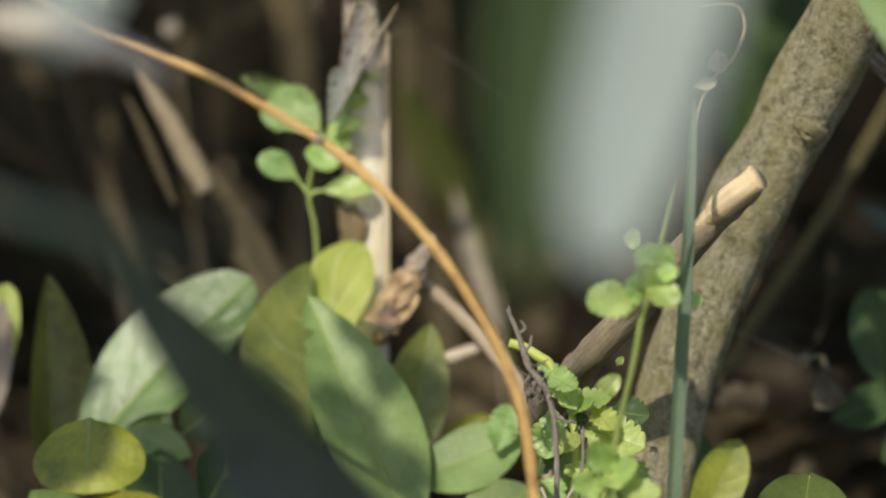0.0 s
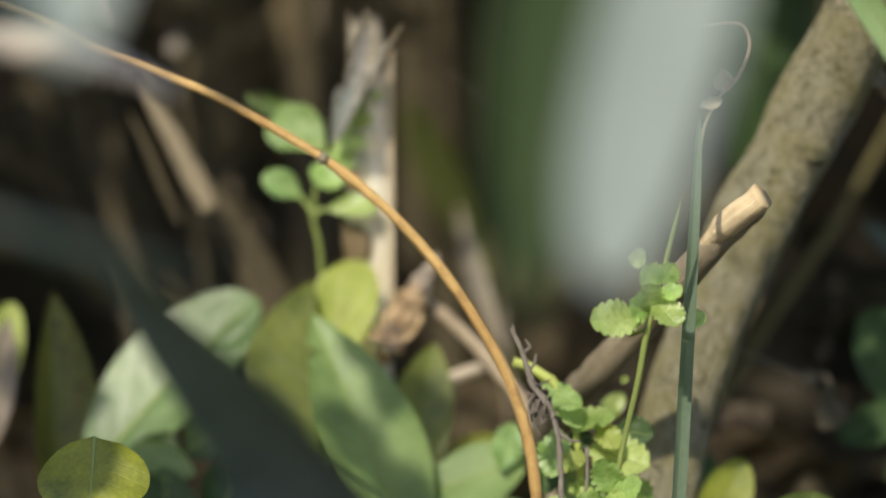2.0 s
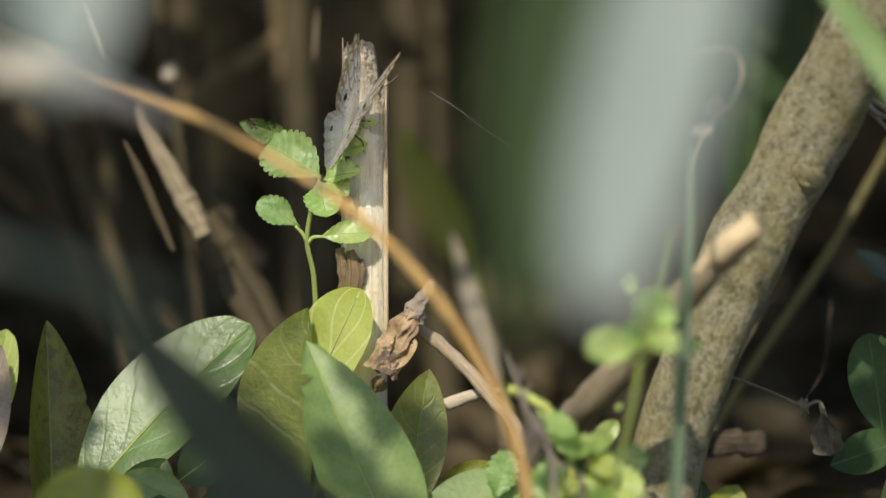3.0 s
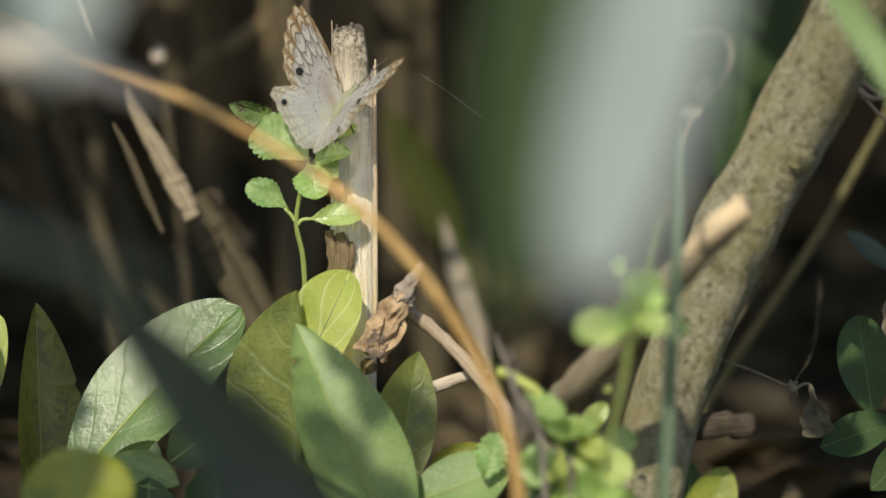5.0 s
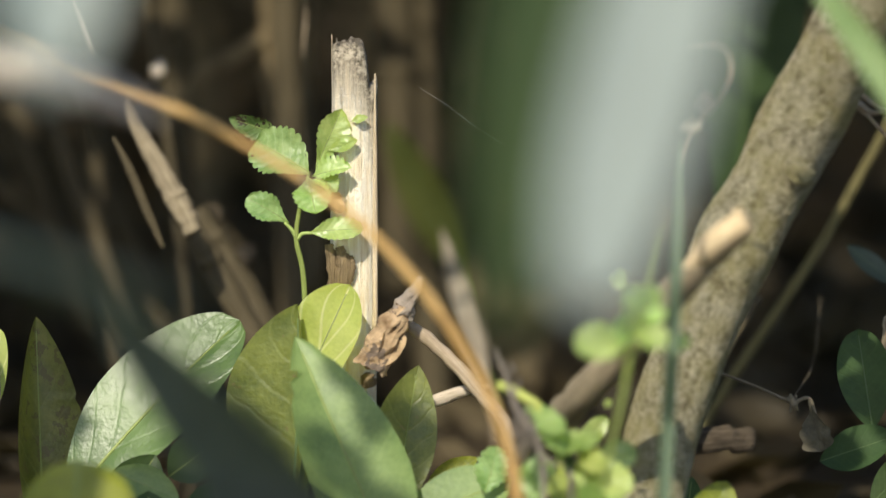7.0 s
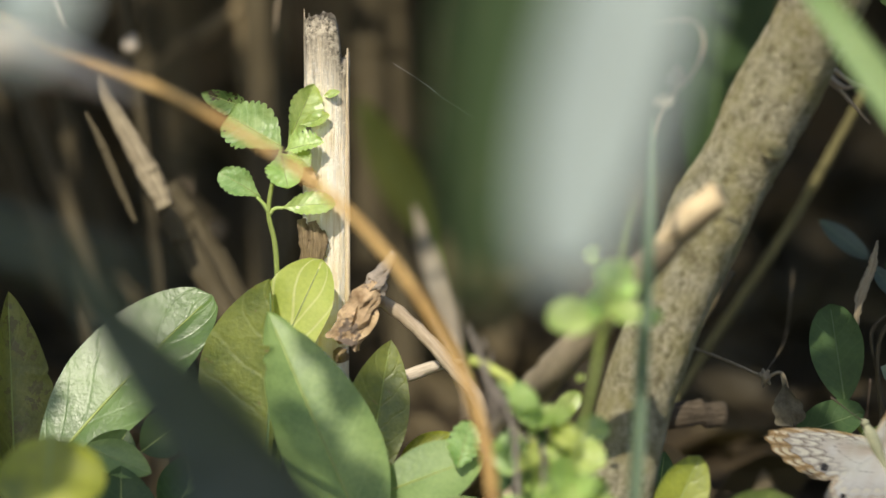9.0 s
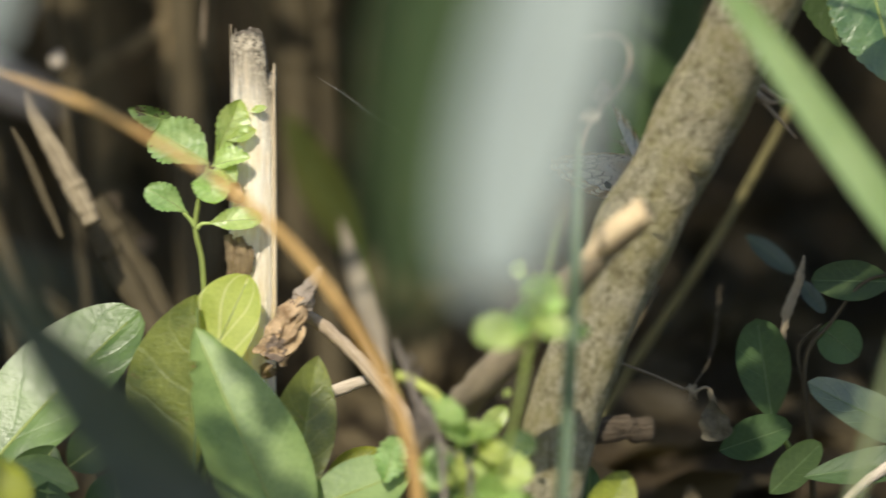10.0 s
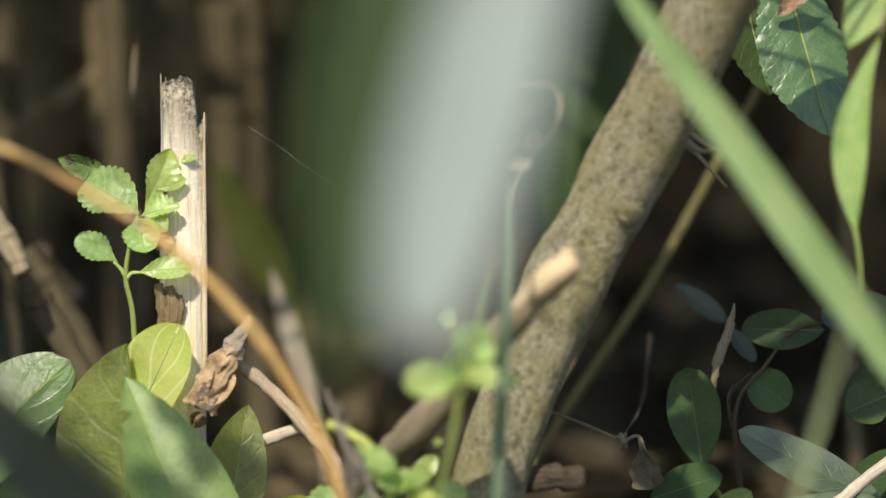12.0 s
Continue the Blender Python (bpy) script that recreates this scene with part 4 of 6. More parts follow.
# ---------- grass stems and near, unsharp leaves ----------
def near_growth():
    straw = thing("straw_stem", "arching dry golden-brown grass stem", "stem")
    part("culm", tube(((-0.1299, -0.1720, 0.1778), (-0.1140, -0.1722, 0.1735), (-0.1008, -0.1724, 0.1685), (-0.0888, -0.1726, 0.1625), (-0.0782, -0.1728, 0.1584), (-0.0689, -0.1731, 0.1545), (-0.0583, -0.1733, 0.1499), (-0.0464, -0.1735, 0.1432), (-0.0344, -0.1737, 0.1359), (-0.0262, -0.1739, 0.1298), (-0.0171, -0.1741, 0.1218), (-0.0092, -0.1743, 0.1131), (-0.0025, -0.1745, 0.1044), (0.0031, -0.1747, 0.0957), (0.0084, -0.1749, 0.0863), (0.0124, -0.1752, 0.0762), (0.0150, -0.1754, 0.0661), (0.0163, -0.1756, 0.0566), (0.0170, -0.1758, 0.0472), (0.0173, -0.1760, 0.0235)),
           (0.00071, 0.00071, 0.00083, 0.00094, 0.00106, 0.00109, 0.00117, 0.00120, 0.00129, 0.00131, 0.00140, 0.00143, 0.00143, 0.00157), 12, 8, 0.07, nodes=(0.46,)), STRAW, straw)
    part("joint", tube(((-0.0349, -0.1745, 0.1364), (-0.0341, -0.1745, 0.1358), (-0.0331, -0.1745, 0.1350)), (0.00114, 0.00143, 0.00119), 10, 4, 0.2), TWIG, straw, "dark swollen joint")
    leaf_on(thing("bluish_blade", "narrow upright blue-green grass blade", "grass blade"), BLUE_GRASS, *((0.0480, -0.1449, 0.0027), (0.0556, -0.1350, 0.1405), 0.00179), name="leaf_blade", rib=LEAF_RIB, facing=(0.3, -1, 0.1), cup=0.5, peak=0.4, nv=40, round_tip=0.1)
    leaf_on(thing("grass_blade", "broad bright green grass blade crossing the trunk", "grass blade"), GRASS, *((0.1681, -0.2061, 0.0706), (0.0687, -0.2068, 0.2096), 0.00443), name="leaf_blade", rib=LEAF_RIB, facing=(-0.2, -1, 0.3), cup=0.35, peak=0.5, nv=40, bend=0.01)
    single("thin_grass", blade((0.1060, -0.2703, 0.0448), (0.1287, -0.2882, 0.1330), 0.00129, facing=(0.2, -1, 0.1), cup=0.4, peak=0.45, nv=30), PALE_GRASS,
           "thin pale green grass blade", "grass blade")
    near = thing("overhanging_plant", "overhanging plant with pale glossy leaves close by", "plant")
    stem_on(near, GREEN_STEM, ((0.34, -0.74, -0.01), (0.33, -0.74, 0.25), (0.26, -0.73, 0.36), (0.0648, -0.7064, 0.3058), (0.0417, -0.6964, 0.3183)), (0.006, 0.006, 0.005, 0.003), segments=8)
    leaf_on(near, PALE_LEAF, (0.0618, -0.7064, 0.3058), (0.0240, -0.7400, 0.1890), 0.01249, facing=(-0.1, -0.9, 0.4), cup=0.15, peak=0.66, round_tip=0.12, sway=0.02, nv=40, label="hanging leaf with its pale sheen put into the colour")
    leaf_on(near, NEAR_LEAF, (0.0417, -0.6964, 0.3183), (0.0104, -0.7158, 0.1800), 0.01110, facing=(0.2, -1, 0.1), cup=0.1, peak=0.5, round_tip=0.3, sway=0.05, label="dark green hanging leaf")
    corner = thing("hanging_stalk", "pale hanging stalk and leaf close by", "plant")
    stem_on(corner, GREEN_STEM, ((-0.36, -0.72, -0.01), (-0.36, -0.72, 0.3), (-0.25, -0.72, 0.42), (-0.0744, -0.6987, 0.3021)), (0.006, 0.006, 0.005, 0.003), segments=8)
    leaf_on(corner, PALE_LEAF, (-0.0744, -0.6987, 0.3021), (-0.0721, -0.7292, 0.2283), 0.01428, facing=(0.2, -1, 0.3), cup=0.2, round_tip=0.3)
    stem_on(corner, PALE_TWIG, ((-0.36, -0.72, 0.10), (-0.1657, -0.5502, 0.2090), (-0.1051, -0.4211, 0.1932), (-0.0789, -0.4216, 0.1900), (-0.0611, -0.4226, 0.1829)), (0.00400, 0.00429, 0.00429, 0.00371, 0.00143), segments=10)
    shade = thing("shaded_plant", "dark shaded leaves close by", "plant")
    stem_on(shade, GREEN_STEM, ((0.02, -0.28, -0.01), (-0.0031, -0.2835, 0.0225), (-0.0183, -0.2898, 0.0496)), (0.00229, 0.00200, 0.00143), segments=8)
    leaf_on(shade, SHADE_LEAF, (-0.0115, -0.3691, 0.0602), (-0.0789, -0.3976, 0.1450), 0.01028, facing=(0.3, -1, -0.3), cup=0.2, peak=0.3)
    leaf_on(shade, SHADE_LEAF, (-0.0103, -0.3791, 0.0608), (-0.0552, -0.3834, 0.1024), 0.01357, facing=(0.1, -1, 0.3), cup=0.2, peak=0.4)
    stem_on(shade, GREEN_STEM, ((0.0, -0.28, -0.01), (-0.12, -0.5, 0.02), (-0.20, -0.62, 0.12), (-0.1066, -0.6133, 0.1907)), (0.004, 0.003, 0.002), segments=8)
    leaf_on(shade, TEAL_LEAF, (-0.1088, -0.6133, 0.1907), (-0.0474, -0.6457, 0.1758), 0.01714, facing=(0.6, -0.5, -0.6), cup=0.2, peak=0.5)


def shading_twig():
    """A leafy twig added over the shrub, out of sight, to dapple its leaves."""
    twig = thing("unseen_twig", "unseen leafy twig added to dapple the shrub", "twig")
    rng = random.Random(8)
    tops = []
    for spot, half in (((-0.0505, -0.0111, 0.0426), 0.009), ((-0.1013, -0.0048, 0.0662), 0.008), ((-0.1048, -0.0065, 0.0535), 0.010), ((-0.1077, -0.0085, 0.0393), 0.010), ((-0.0260, -0.0368, 0.0683), 0.0045), ((-0.0175, -0.0385, 0.0557), 0.006), ((-0.0245, -0.0407, 0.0403), 0.007),
                       ((-0.0309, -0.0397, 0.0473), 0.005), ((-0.0119, -0.0192, 0.0497), 0.008), ((-0.0686, -0.0298, 0.0313), 0.012), ((-0.1006, -0.1431, 0.0588), 0.007), ((-0.0919, -0.1400, 0.0602), 0.009), ((-0.0972, -0.1440, 0.0547), 0.008), ((-0.1040, -0.0289, 0.0384), 0.008), ((-0.0133, -0.0403, 0.0288), 0.006)):
        spot = Vector(spot)
        c = spot - SUN_WAY * ((0.42 - spot.z) / -SUN_WAY.z)
        way = Vector((rng.uniform(-1, 1), rng.uniform(-1, 1), rng.uniform(-0.2, 0.2))).normalized()
        b, t = c - way * half * 1.6, c + way * half * 1.6
        leaf_on(twig, DARK_LEAF, b, t, half, facing=-SUN_WAY, nu=6, nv=10)
        tops.append(b)
    for b in tops:
        hub = Vector((-0.26, -0.30, 0.47))
        stem_on(twig, TWIG, (hub, (b + hub) / 2 + Vector((0, 0, 0.006)), b), (0.0004, 0.0003, 0.0002), segments=5, steps=3)
    stem_on(twig, TWIG, ((-0.5, -0.1, -0.01), (-0.48, -0.12, 0.25), (-0.40, -0.2, 0.45), (-0.26, -0.30, 0.47)), (0.004, 0.003, 0.002, 0.0012), segments=7)


def shading_bough():
    """A leafy bough added in front and above, out of sight, to keep the dark-leaved plant and the litter in half shade.
    """
    bough = thing("unseen_bough", "unseen leafy bough added to shade the dark plant", "branch")
    rng = random.Random(18)
    hub = Vector((0.14, -0.16, 0.29))
    for spot, half in (((0.1052, 0.0020, 0.0566), 0.0048), ((0.1314, 0.0120, 0.0812), 0.0032), ((0.1256, 0.0100, 0.0670), 0.0077), ((0.1220, 0.0100, 0.0655), 0.0066), ((0.1212, -0.0090, 0.0562), 0.0060), ((0.0972, -0.0030, 0.0437), 0.0060), ((0.0934, -0.0080, 0.0496), 0.0042), ((0.1494, 0.0100, 0.0654), 0.0120), ((0.1486, 0.0100, 0.0713), 0.0120), ((0.1431, 0.0160, 0.0835), 0.0053), ((0.1089, 0.0580, 0.0819), 0.0100), ((0.1162, 0.0080, 0.0629), 0.0060), ((0.1169, 0.0060, 0.0516), 0.0060), ((0.1172, 0.0050, 0.0416), 0.0060), ((0.1073, 0.0020, 0.0639), 0.0037), ((0.1358, 0.0130, 0.0796), 0.0054), ((0.0846, 0.1114, 0.0301), 0.0140), ((0.0958, 0.1311, 0.0270), 0.0140), ((0.0766, 0.0906, 0.0260), 0.0120), ((0.1064, 0.1708, 0.0221), 0.0160), ((0.0918, 0.1921, 0.0296), 0.0160), ((0.0992, 0.1002, 0.0229), 0.0140)):
        spot = Vector(spot)
        c = spot - SUN_WAY * ((0.26 - spot.z) / -SUN_WAY.z)
        way = Vector((rng.uniform(-1, 1), rng.uniform(-1, 1), rng.uniform(-0.2, 0.2))).normalized()
        b, t = c - way * half * 1.5, c + way * half * 1.5
        leaf_on(bough, DARK_LEAF, b, t, half, facing=-SUN_WAY, nu=6, nv=10)
        stem_on(bough, TWIG, (hub, (b + hub) / 2 + Vector((0, 0, 0.006)), b), (0.0008, 0.0006, 0.0004), segments=5, steps=3)
    stem_on(bough, TWIG, ((0.45, -0.05, -0.01), (0.42, -0.08, 0.22), (0.28, -0.12, 0.32), hub), (0.005, 0.004, 0.002, 0.0012), segments=7)


# ---------- behind ----------
def canes():
    def cane(points, radii, material=CANE, label="dry brown cane leaning in the undergrowth", nodes=(0.35, 0.7)):
        ob = thing("dry_cane", label, "cane", "dry canes")
        part("culm", tube(points, radii, 14, 12, 0.16), material, ob)
        line = spline(points, 8)
        for n in nodes:
            k = int(n * (len(line) - 2))
            r = along(radii, len(line))[k]
            c, way = line[k], (line[k + 1] - line[k]).normalized()
            part("node_ring", tube((c - way * r * 0.5, c, c + way * r * 0.5), (r * 0.98, r * 1.16, r * 0.98), 12, 3, 0.05), material, ob)
        return ob
    cane(((-0.0840, 0.0662, 0.1243), (-0.0816, 0.0643, 0.1185), (-0.0777, 0.0623, 0.1114), (-0.0703, 0.0594, 0.0985), (-0.0663, 0.0570, 0.0907)), (0.00044, 0.00176, 0.00249, 0.00307, 0.00249), TWIG, nodes=(0.75,),
         label="broken grey-brown cane leaning in the undergrowth")
    # shaded lower run of the broken cane, painted dark as a separate cane
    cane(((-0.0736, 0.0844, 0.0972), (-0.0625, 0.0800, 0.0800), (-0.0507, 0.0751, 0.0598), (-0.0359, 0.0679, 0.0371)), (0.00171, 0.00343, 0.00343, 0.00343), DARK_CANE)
    # thin cane added to carry pale lumps that imitate lit spots
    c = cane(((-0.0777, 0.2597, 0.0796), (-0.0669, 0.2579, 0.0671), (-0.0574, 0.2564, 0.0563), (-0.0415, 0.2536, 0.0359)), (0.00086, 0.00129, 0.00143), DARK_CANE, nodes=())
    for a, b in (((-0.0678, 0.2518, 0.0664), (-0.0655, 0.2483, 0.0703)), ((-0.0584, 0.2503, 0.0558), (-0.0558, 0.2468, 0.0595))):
        part("bud_scale", tube((a, (Vector(a) + Vector(b)) / 2, b), (0.00129, 0.00186, 0.00071), 8, 4, 0.2), TAN_TWIG, c, "small pale lump imitating a lit spot")
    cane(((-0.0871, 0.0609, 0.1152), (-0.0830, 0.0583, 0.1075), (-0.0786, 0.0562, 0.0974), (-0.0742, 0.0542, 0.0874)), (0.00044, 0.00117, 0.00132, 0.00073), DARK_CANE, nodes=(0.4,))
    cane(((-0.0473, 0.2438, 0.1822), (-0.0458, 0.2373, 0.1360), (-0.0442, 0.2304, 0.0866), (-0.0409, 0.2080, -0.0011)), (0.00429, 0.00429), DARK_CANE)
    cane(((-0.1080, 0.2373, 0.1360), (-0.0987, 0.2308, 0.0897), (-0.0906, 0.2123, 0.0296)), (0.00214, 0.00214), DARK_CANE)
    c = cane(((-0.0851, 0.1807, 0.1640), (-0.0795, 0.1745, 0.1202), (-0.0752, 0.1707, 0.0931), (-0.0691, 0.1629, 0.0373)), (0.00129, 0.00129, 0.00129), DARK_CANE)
    # pale lump added for a small lit tip
    part("bud_scale", tube(((-0.0792, 0.1641, 0.1177), (-0.0783, 0.1604, 0.1205), (-0.0776, 0.1627, 0.1225)), (0.00114, 0.00229, 0.00086), 8, 4, 0.2), PALE_TWIG, c, "small pale lump imitating a lit spot")
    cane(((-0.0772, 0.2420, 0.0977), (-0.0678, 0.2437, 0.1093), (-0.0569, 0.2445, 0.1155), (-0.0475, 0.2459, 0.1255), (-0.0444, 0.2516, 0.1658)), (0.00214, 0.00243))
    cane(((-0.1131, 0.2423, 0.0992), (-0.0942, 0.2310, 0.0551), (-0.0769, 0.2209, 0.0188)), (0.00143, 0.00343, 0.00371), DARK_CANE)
    dry = thing("dry_leaf", "narrow upright dry tan leaf in the undergrowth", "leaf")
    leaf_on(dry, GREY_DEAD, (0.0095, 0.1900, 0.0320), (-0.0025, 0.2000, 0.0721), 0.00339, facing=(0.3, -1, 0.35), cup=0.35, peak=0.36, wave=0.04, name="leaf_blade")
    stem_on(dry, TAN_TWIG, ((0.0094, 0.1900, 0.0328), (0.0117, 0.1850, 0.0211), (0.0132, 0.1800, 0.0017), (0.0150, 0.17, -0.004)), (0.00045, 0.0005, 0.0007, 0.0009), segments=6)
    cane(((0.0625, 0.1000, 0.0266), (0.0745, 0.1040, 0.0458), (0.0975, 0.1120, 0.0796), (0.1152, 0.1200, 0.1098), (0.1305, 0.1300, 0.1356)), (0.00119, 0.00134, 0.00134, 0.00120), OLIVE_CANE, nodes=(0.6,), label="slanting olive brown cane behind the trunk")
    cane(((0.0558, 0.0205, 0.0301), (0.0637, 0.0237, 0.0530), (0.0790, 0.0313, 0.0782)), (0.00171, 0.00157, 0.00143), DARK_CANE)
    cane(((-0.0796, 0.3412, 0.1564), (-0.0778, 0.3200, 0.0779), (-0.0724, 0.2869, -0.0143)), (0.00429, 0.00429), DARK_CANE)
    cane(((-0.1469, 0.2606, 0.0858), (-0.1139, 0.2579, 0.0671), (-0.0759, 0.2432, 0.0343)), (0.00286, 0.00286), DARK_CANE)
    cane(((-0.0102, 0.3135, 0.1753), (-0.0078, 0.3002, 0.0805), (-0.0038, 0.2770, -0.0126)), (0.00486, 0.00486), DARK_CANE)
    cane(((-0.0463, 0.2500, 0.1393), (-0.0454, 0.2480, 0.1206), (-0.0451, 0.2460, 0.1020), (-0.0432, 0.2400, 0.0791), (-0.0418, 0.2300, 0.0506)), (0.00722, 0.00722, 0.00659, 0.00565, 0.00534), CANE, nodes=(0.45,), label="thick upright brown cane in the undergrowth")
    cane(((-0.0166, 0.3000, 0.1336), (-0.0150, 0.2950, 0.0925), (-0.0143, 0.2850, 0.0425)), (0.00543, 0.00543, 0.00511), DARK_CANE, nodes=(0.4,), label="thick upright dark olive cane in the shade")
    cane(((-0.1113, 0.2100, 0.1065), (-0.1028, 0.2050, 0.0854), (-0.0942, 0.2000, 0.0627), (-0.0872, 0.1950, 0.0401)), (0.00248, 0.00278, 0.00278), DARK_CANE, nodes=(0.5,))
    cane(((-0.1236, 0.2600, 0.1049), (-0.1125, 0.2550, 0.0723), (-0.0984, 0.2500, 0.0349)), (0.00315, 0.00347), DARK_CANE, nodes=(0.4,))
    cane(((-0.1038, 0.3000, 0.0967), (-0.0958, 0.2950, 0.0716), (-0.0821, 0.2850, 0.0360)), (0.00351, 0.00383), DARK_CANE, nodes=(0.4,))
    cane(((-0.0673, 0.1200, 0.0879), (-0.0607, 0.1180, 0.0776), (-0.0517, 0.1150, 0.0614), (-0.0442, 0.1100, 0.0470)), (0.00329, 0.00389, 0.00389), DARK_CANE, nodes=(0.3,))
    single("dry_grass", blade((-0.1006, 0.0900, 0.1515), (-0.0932, 0.0880, 0.1331), 0.00050, facing=(0.2, -1, 0.1), cup=0.3), PALE_TWIG, "thin pale dry grass blade", "grass blade")
    # bright streak of a light gap, put in as a pale blade
    single("dry_grass", blade((-0.0389, 0.1152, 0.1291), (-0.0380, 0.1172, 0.1438), 0.00036, facing=(0.2, -1, 0.1), cup=0.3), TAN_TWIG, "short pale blade standing in for a gap of light", "grass blade")
    rng = random.Random(21)
    for k in range(26):
        x, y = rng.uniform(-0.32, 0.34), rng.uniform(0.35, 1.1)
        lean, r = rng.uniform(-0.12, 0.12), rng.uniform(0.002, 0.007)
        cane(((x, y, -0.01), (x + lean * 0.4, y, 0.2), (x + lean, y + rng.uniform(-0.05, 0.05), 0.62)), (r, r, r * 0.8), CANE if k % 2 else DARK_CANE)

    olive = thing("olive_leaf", "broad olive green leaf in the shade behind the stick", "leaf")
    leaf_on(olive, OLIVE_LEAF, (0.0054, 0.2700, 0.0479), (-0.0176, 0.2600, 0.0935), 0.00690, facing=(-0.3, -1, 0.3), cup=0.2, bend=0.03, rib=DIM_RIB, name="leaf_blade")
    stem_on(olive, GREEN_STEM, ((0.0052, 0.2700, 0.0485), (0.0082, 0.2710, 0.0350), (0.0101, 0.2720, 0.0188), (0.0180, 0.2750, -0.0100)), (0.00043, 0.00043, 0.00057, 0.00071), segments=6)
    back = thing("shaded_leaf", "dark green leaf in the shade behind the trunk", "leaf")
    leaf_on(back, DARK_LEAF, (0.0862, 0.1896, 0.2273), (0.0773, 0.1871, 0.0661), 0.01600, facing=(0.2, -1, 0.2), cup=0.2, rib=DIM_RIB, name="leaf_blade")
    stem_on(back, TWIG, ((0.0862, 0.1894, 0.2258), (0.0894, 0.1963, 0.2390), (0.14, 0.20, 0.30), (0.16, 0.22, -0.01)), (0.00057, 0.00071, 0.00114, 0.00143), segments=6)
    twig = thing("broken_twig", "pale broken twig with a short side piece", "twig")
    stem_on(twig, TAN_TWIG, ((-0.0111, -0.0093, 0.0767), (-0.0084, -0.0095, 0.0753), (-0.0013, -0.0104, 0.0694), (0.0077, -0.0137, 0.0597), (0.0165, -0.0196, 0.0469), (0.0249, -0.0328, 0.0103)), (0.00129, 0.00171, 0.00171, 0.00171, 0.00171, 0.00171), segments=12, rough=0.22)
    stem_on(twig, PALE_TWIG, ((-0.0120, -0.0120, 0.0719), (-0.0151, -0.0145, 0.0688), (-0.0176, -0.0149, 0.0660)), (0.00071, 0.00086, 0.00043), segments=7)
    stem_on(twig, PALE_TWIG, ((-0.0063, -0.0062, 0.0560), (-0.0006, -0.0059, 0.0580), (0.0046, -0.0076, 0.0600), (0.0094, -0.0016, 0.0599)), (0.00171, 0.00171, 0.00143, 0.00057), segments=9)


def curled_leaf():
    """A dead leaf rolled to a crumpled cone, its tip grey."""
    leaf = thing("curled_leaf", "rolled crumpled brown dead leaf beside the stick", "leaf")
    a, b = Vector((-0.0188, -0.0166, 0.0680)), Vector((-0.0088, -0.0149, 0.0872))
    way = (b - a).normalized()
    s1 = way.cross(Vector((0, -1, 0))).normalized()
    s2 = way.cross(s1)

    def roll(start, end, r0, r1, turns, seed, nu=60, nv=40):
        bm = bmesh.new()
        uv = bm.loops.layers.uv.verify()
        grid = []
        for j in range(nv + 1):
            v = j / nv
            f = start + (end - start) * v
            r = r0 + (r1 - r0) * v
            crease = 1 + 0.05 * math.sin(v * 19 + seed) + 0.14 * noise.noise(Vector((v * 6, seed, 2.0)))
            row = []
            for i in range(nu + 1):
                u = i / nu
                ang = seed + 1.2 * v + u * 2 * math.pi * turns
                fold = 0.34 * noise.noise(Vector((u * 7, v * 2.5, seed))) + 0.12 * noise.noise(Vector((u * 17, v * 5, seed)))
                ridge = 0.20 * abs(noise.noise(Vector((u * 16, v * 7, seed + 7))))
                rr = r * crease * (1.0 - 0.35 * u) * (1 + fold - 1.6 * ridge)
                ragged = 0.10 * noise.noise(Vector((u * 9, seed, 0.0))) * (1 - v)
                row.append(bm.verts.new(a + (b - a) * (f + ragged) + s1 * math.cos(ang) * rr + s2 * math.sin(ang) * rr))
            grid.append(row)
        for j in range(nv):
            for i in range(nu):
                f = bm.faces.new((grid[j][i], grid[j][i + 1], grid[j + 1][i + 1], grid[j + 1][i]))
                for loop, (p, q) in zip(f.loops, ((i, j), (i + 1, j), (i + 1, j + 1), (i, j + 1))):
                    loop[uv].uv = (p / nu, q / nv)
        return bm
    part("rolled_blade", roll(-0.08, 0.74, 0.00640, 0.00350, 0.86, 0.9), DEAD_LEAF, leaf)
    part("tip", roll(0.66, 1.14, 0.00343, 0.00086, 1.2, 4.4, 40, 24), GREY_DEAD, leaf, "grey withered tip")
    part("inner_fold", blade(a + way * 0.012, a + way * 0.001 + Vector((0.001, -0.004, -0.001)), 0.00330, facing=(0.4, -1, 0.2), wave=0.2, cup=0.7), DEAD_LEAF, leaf)


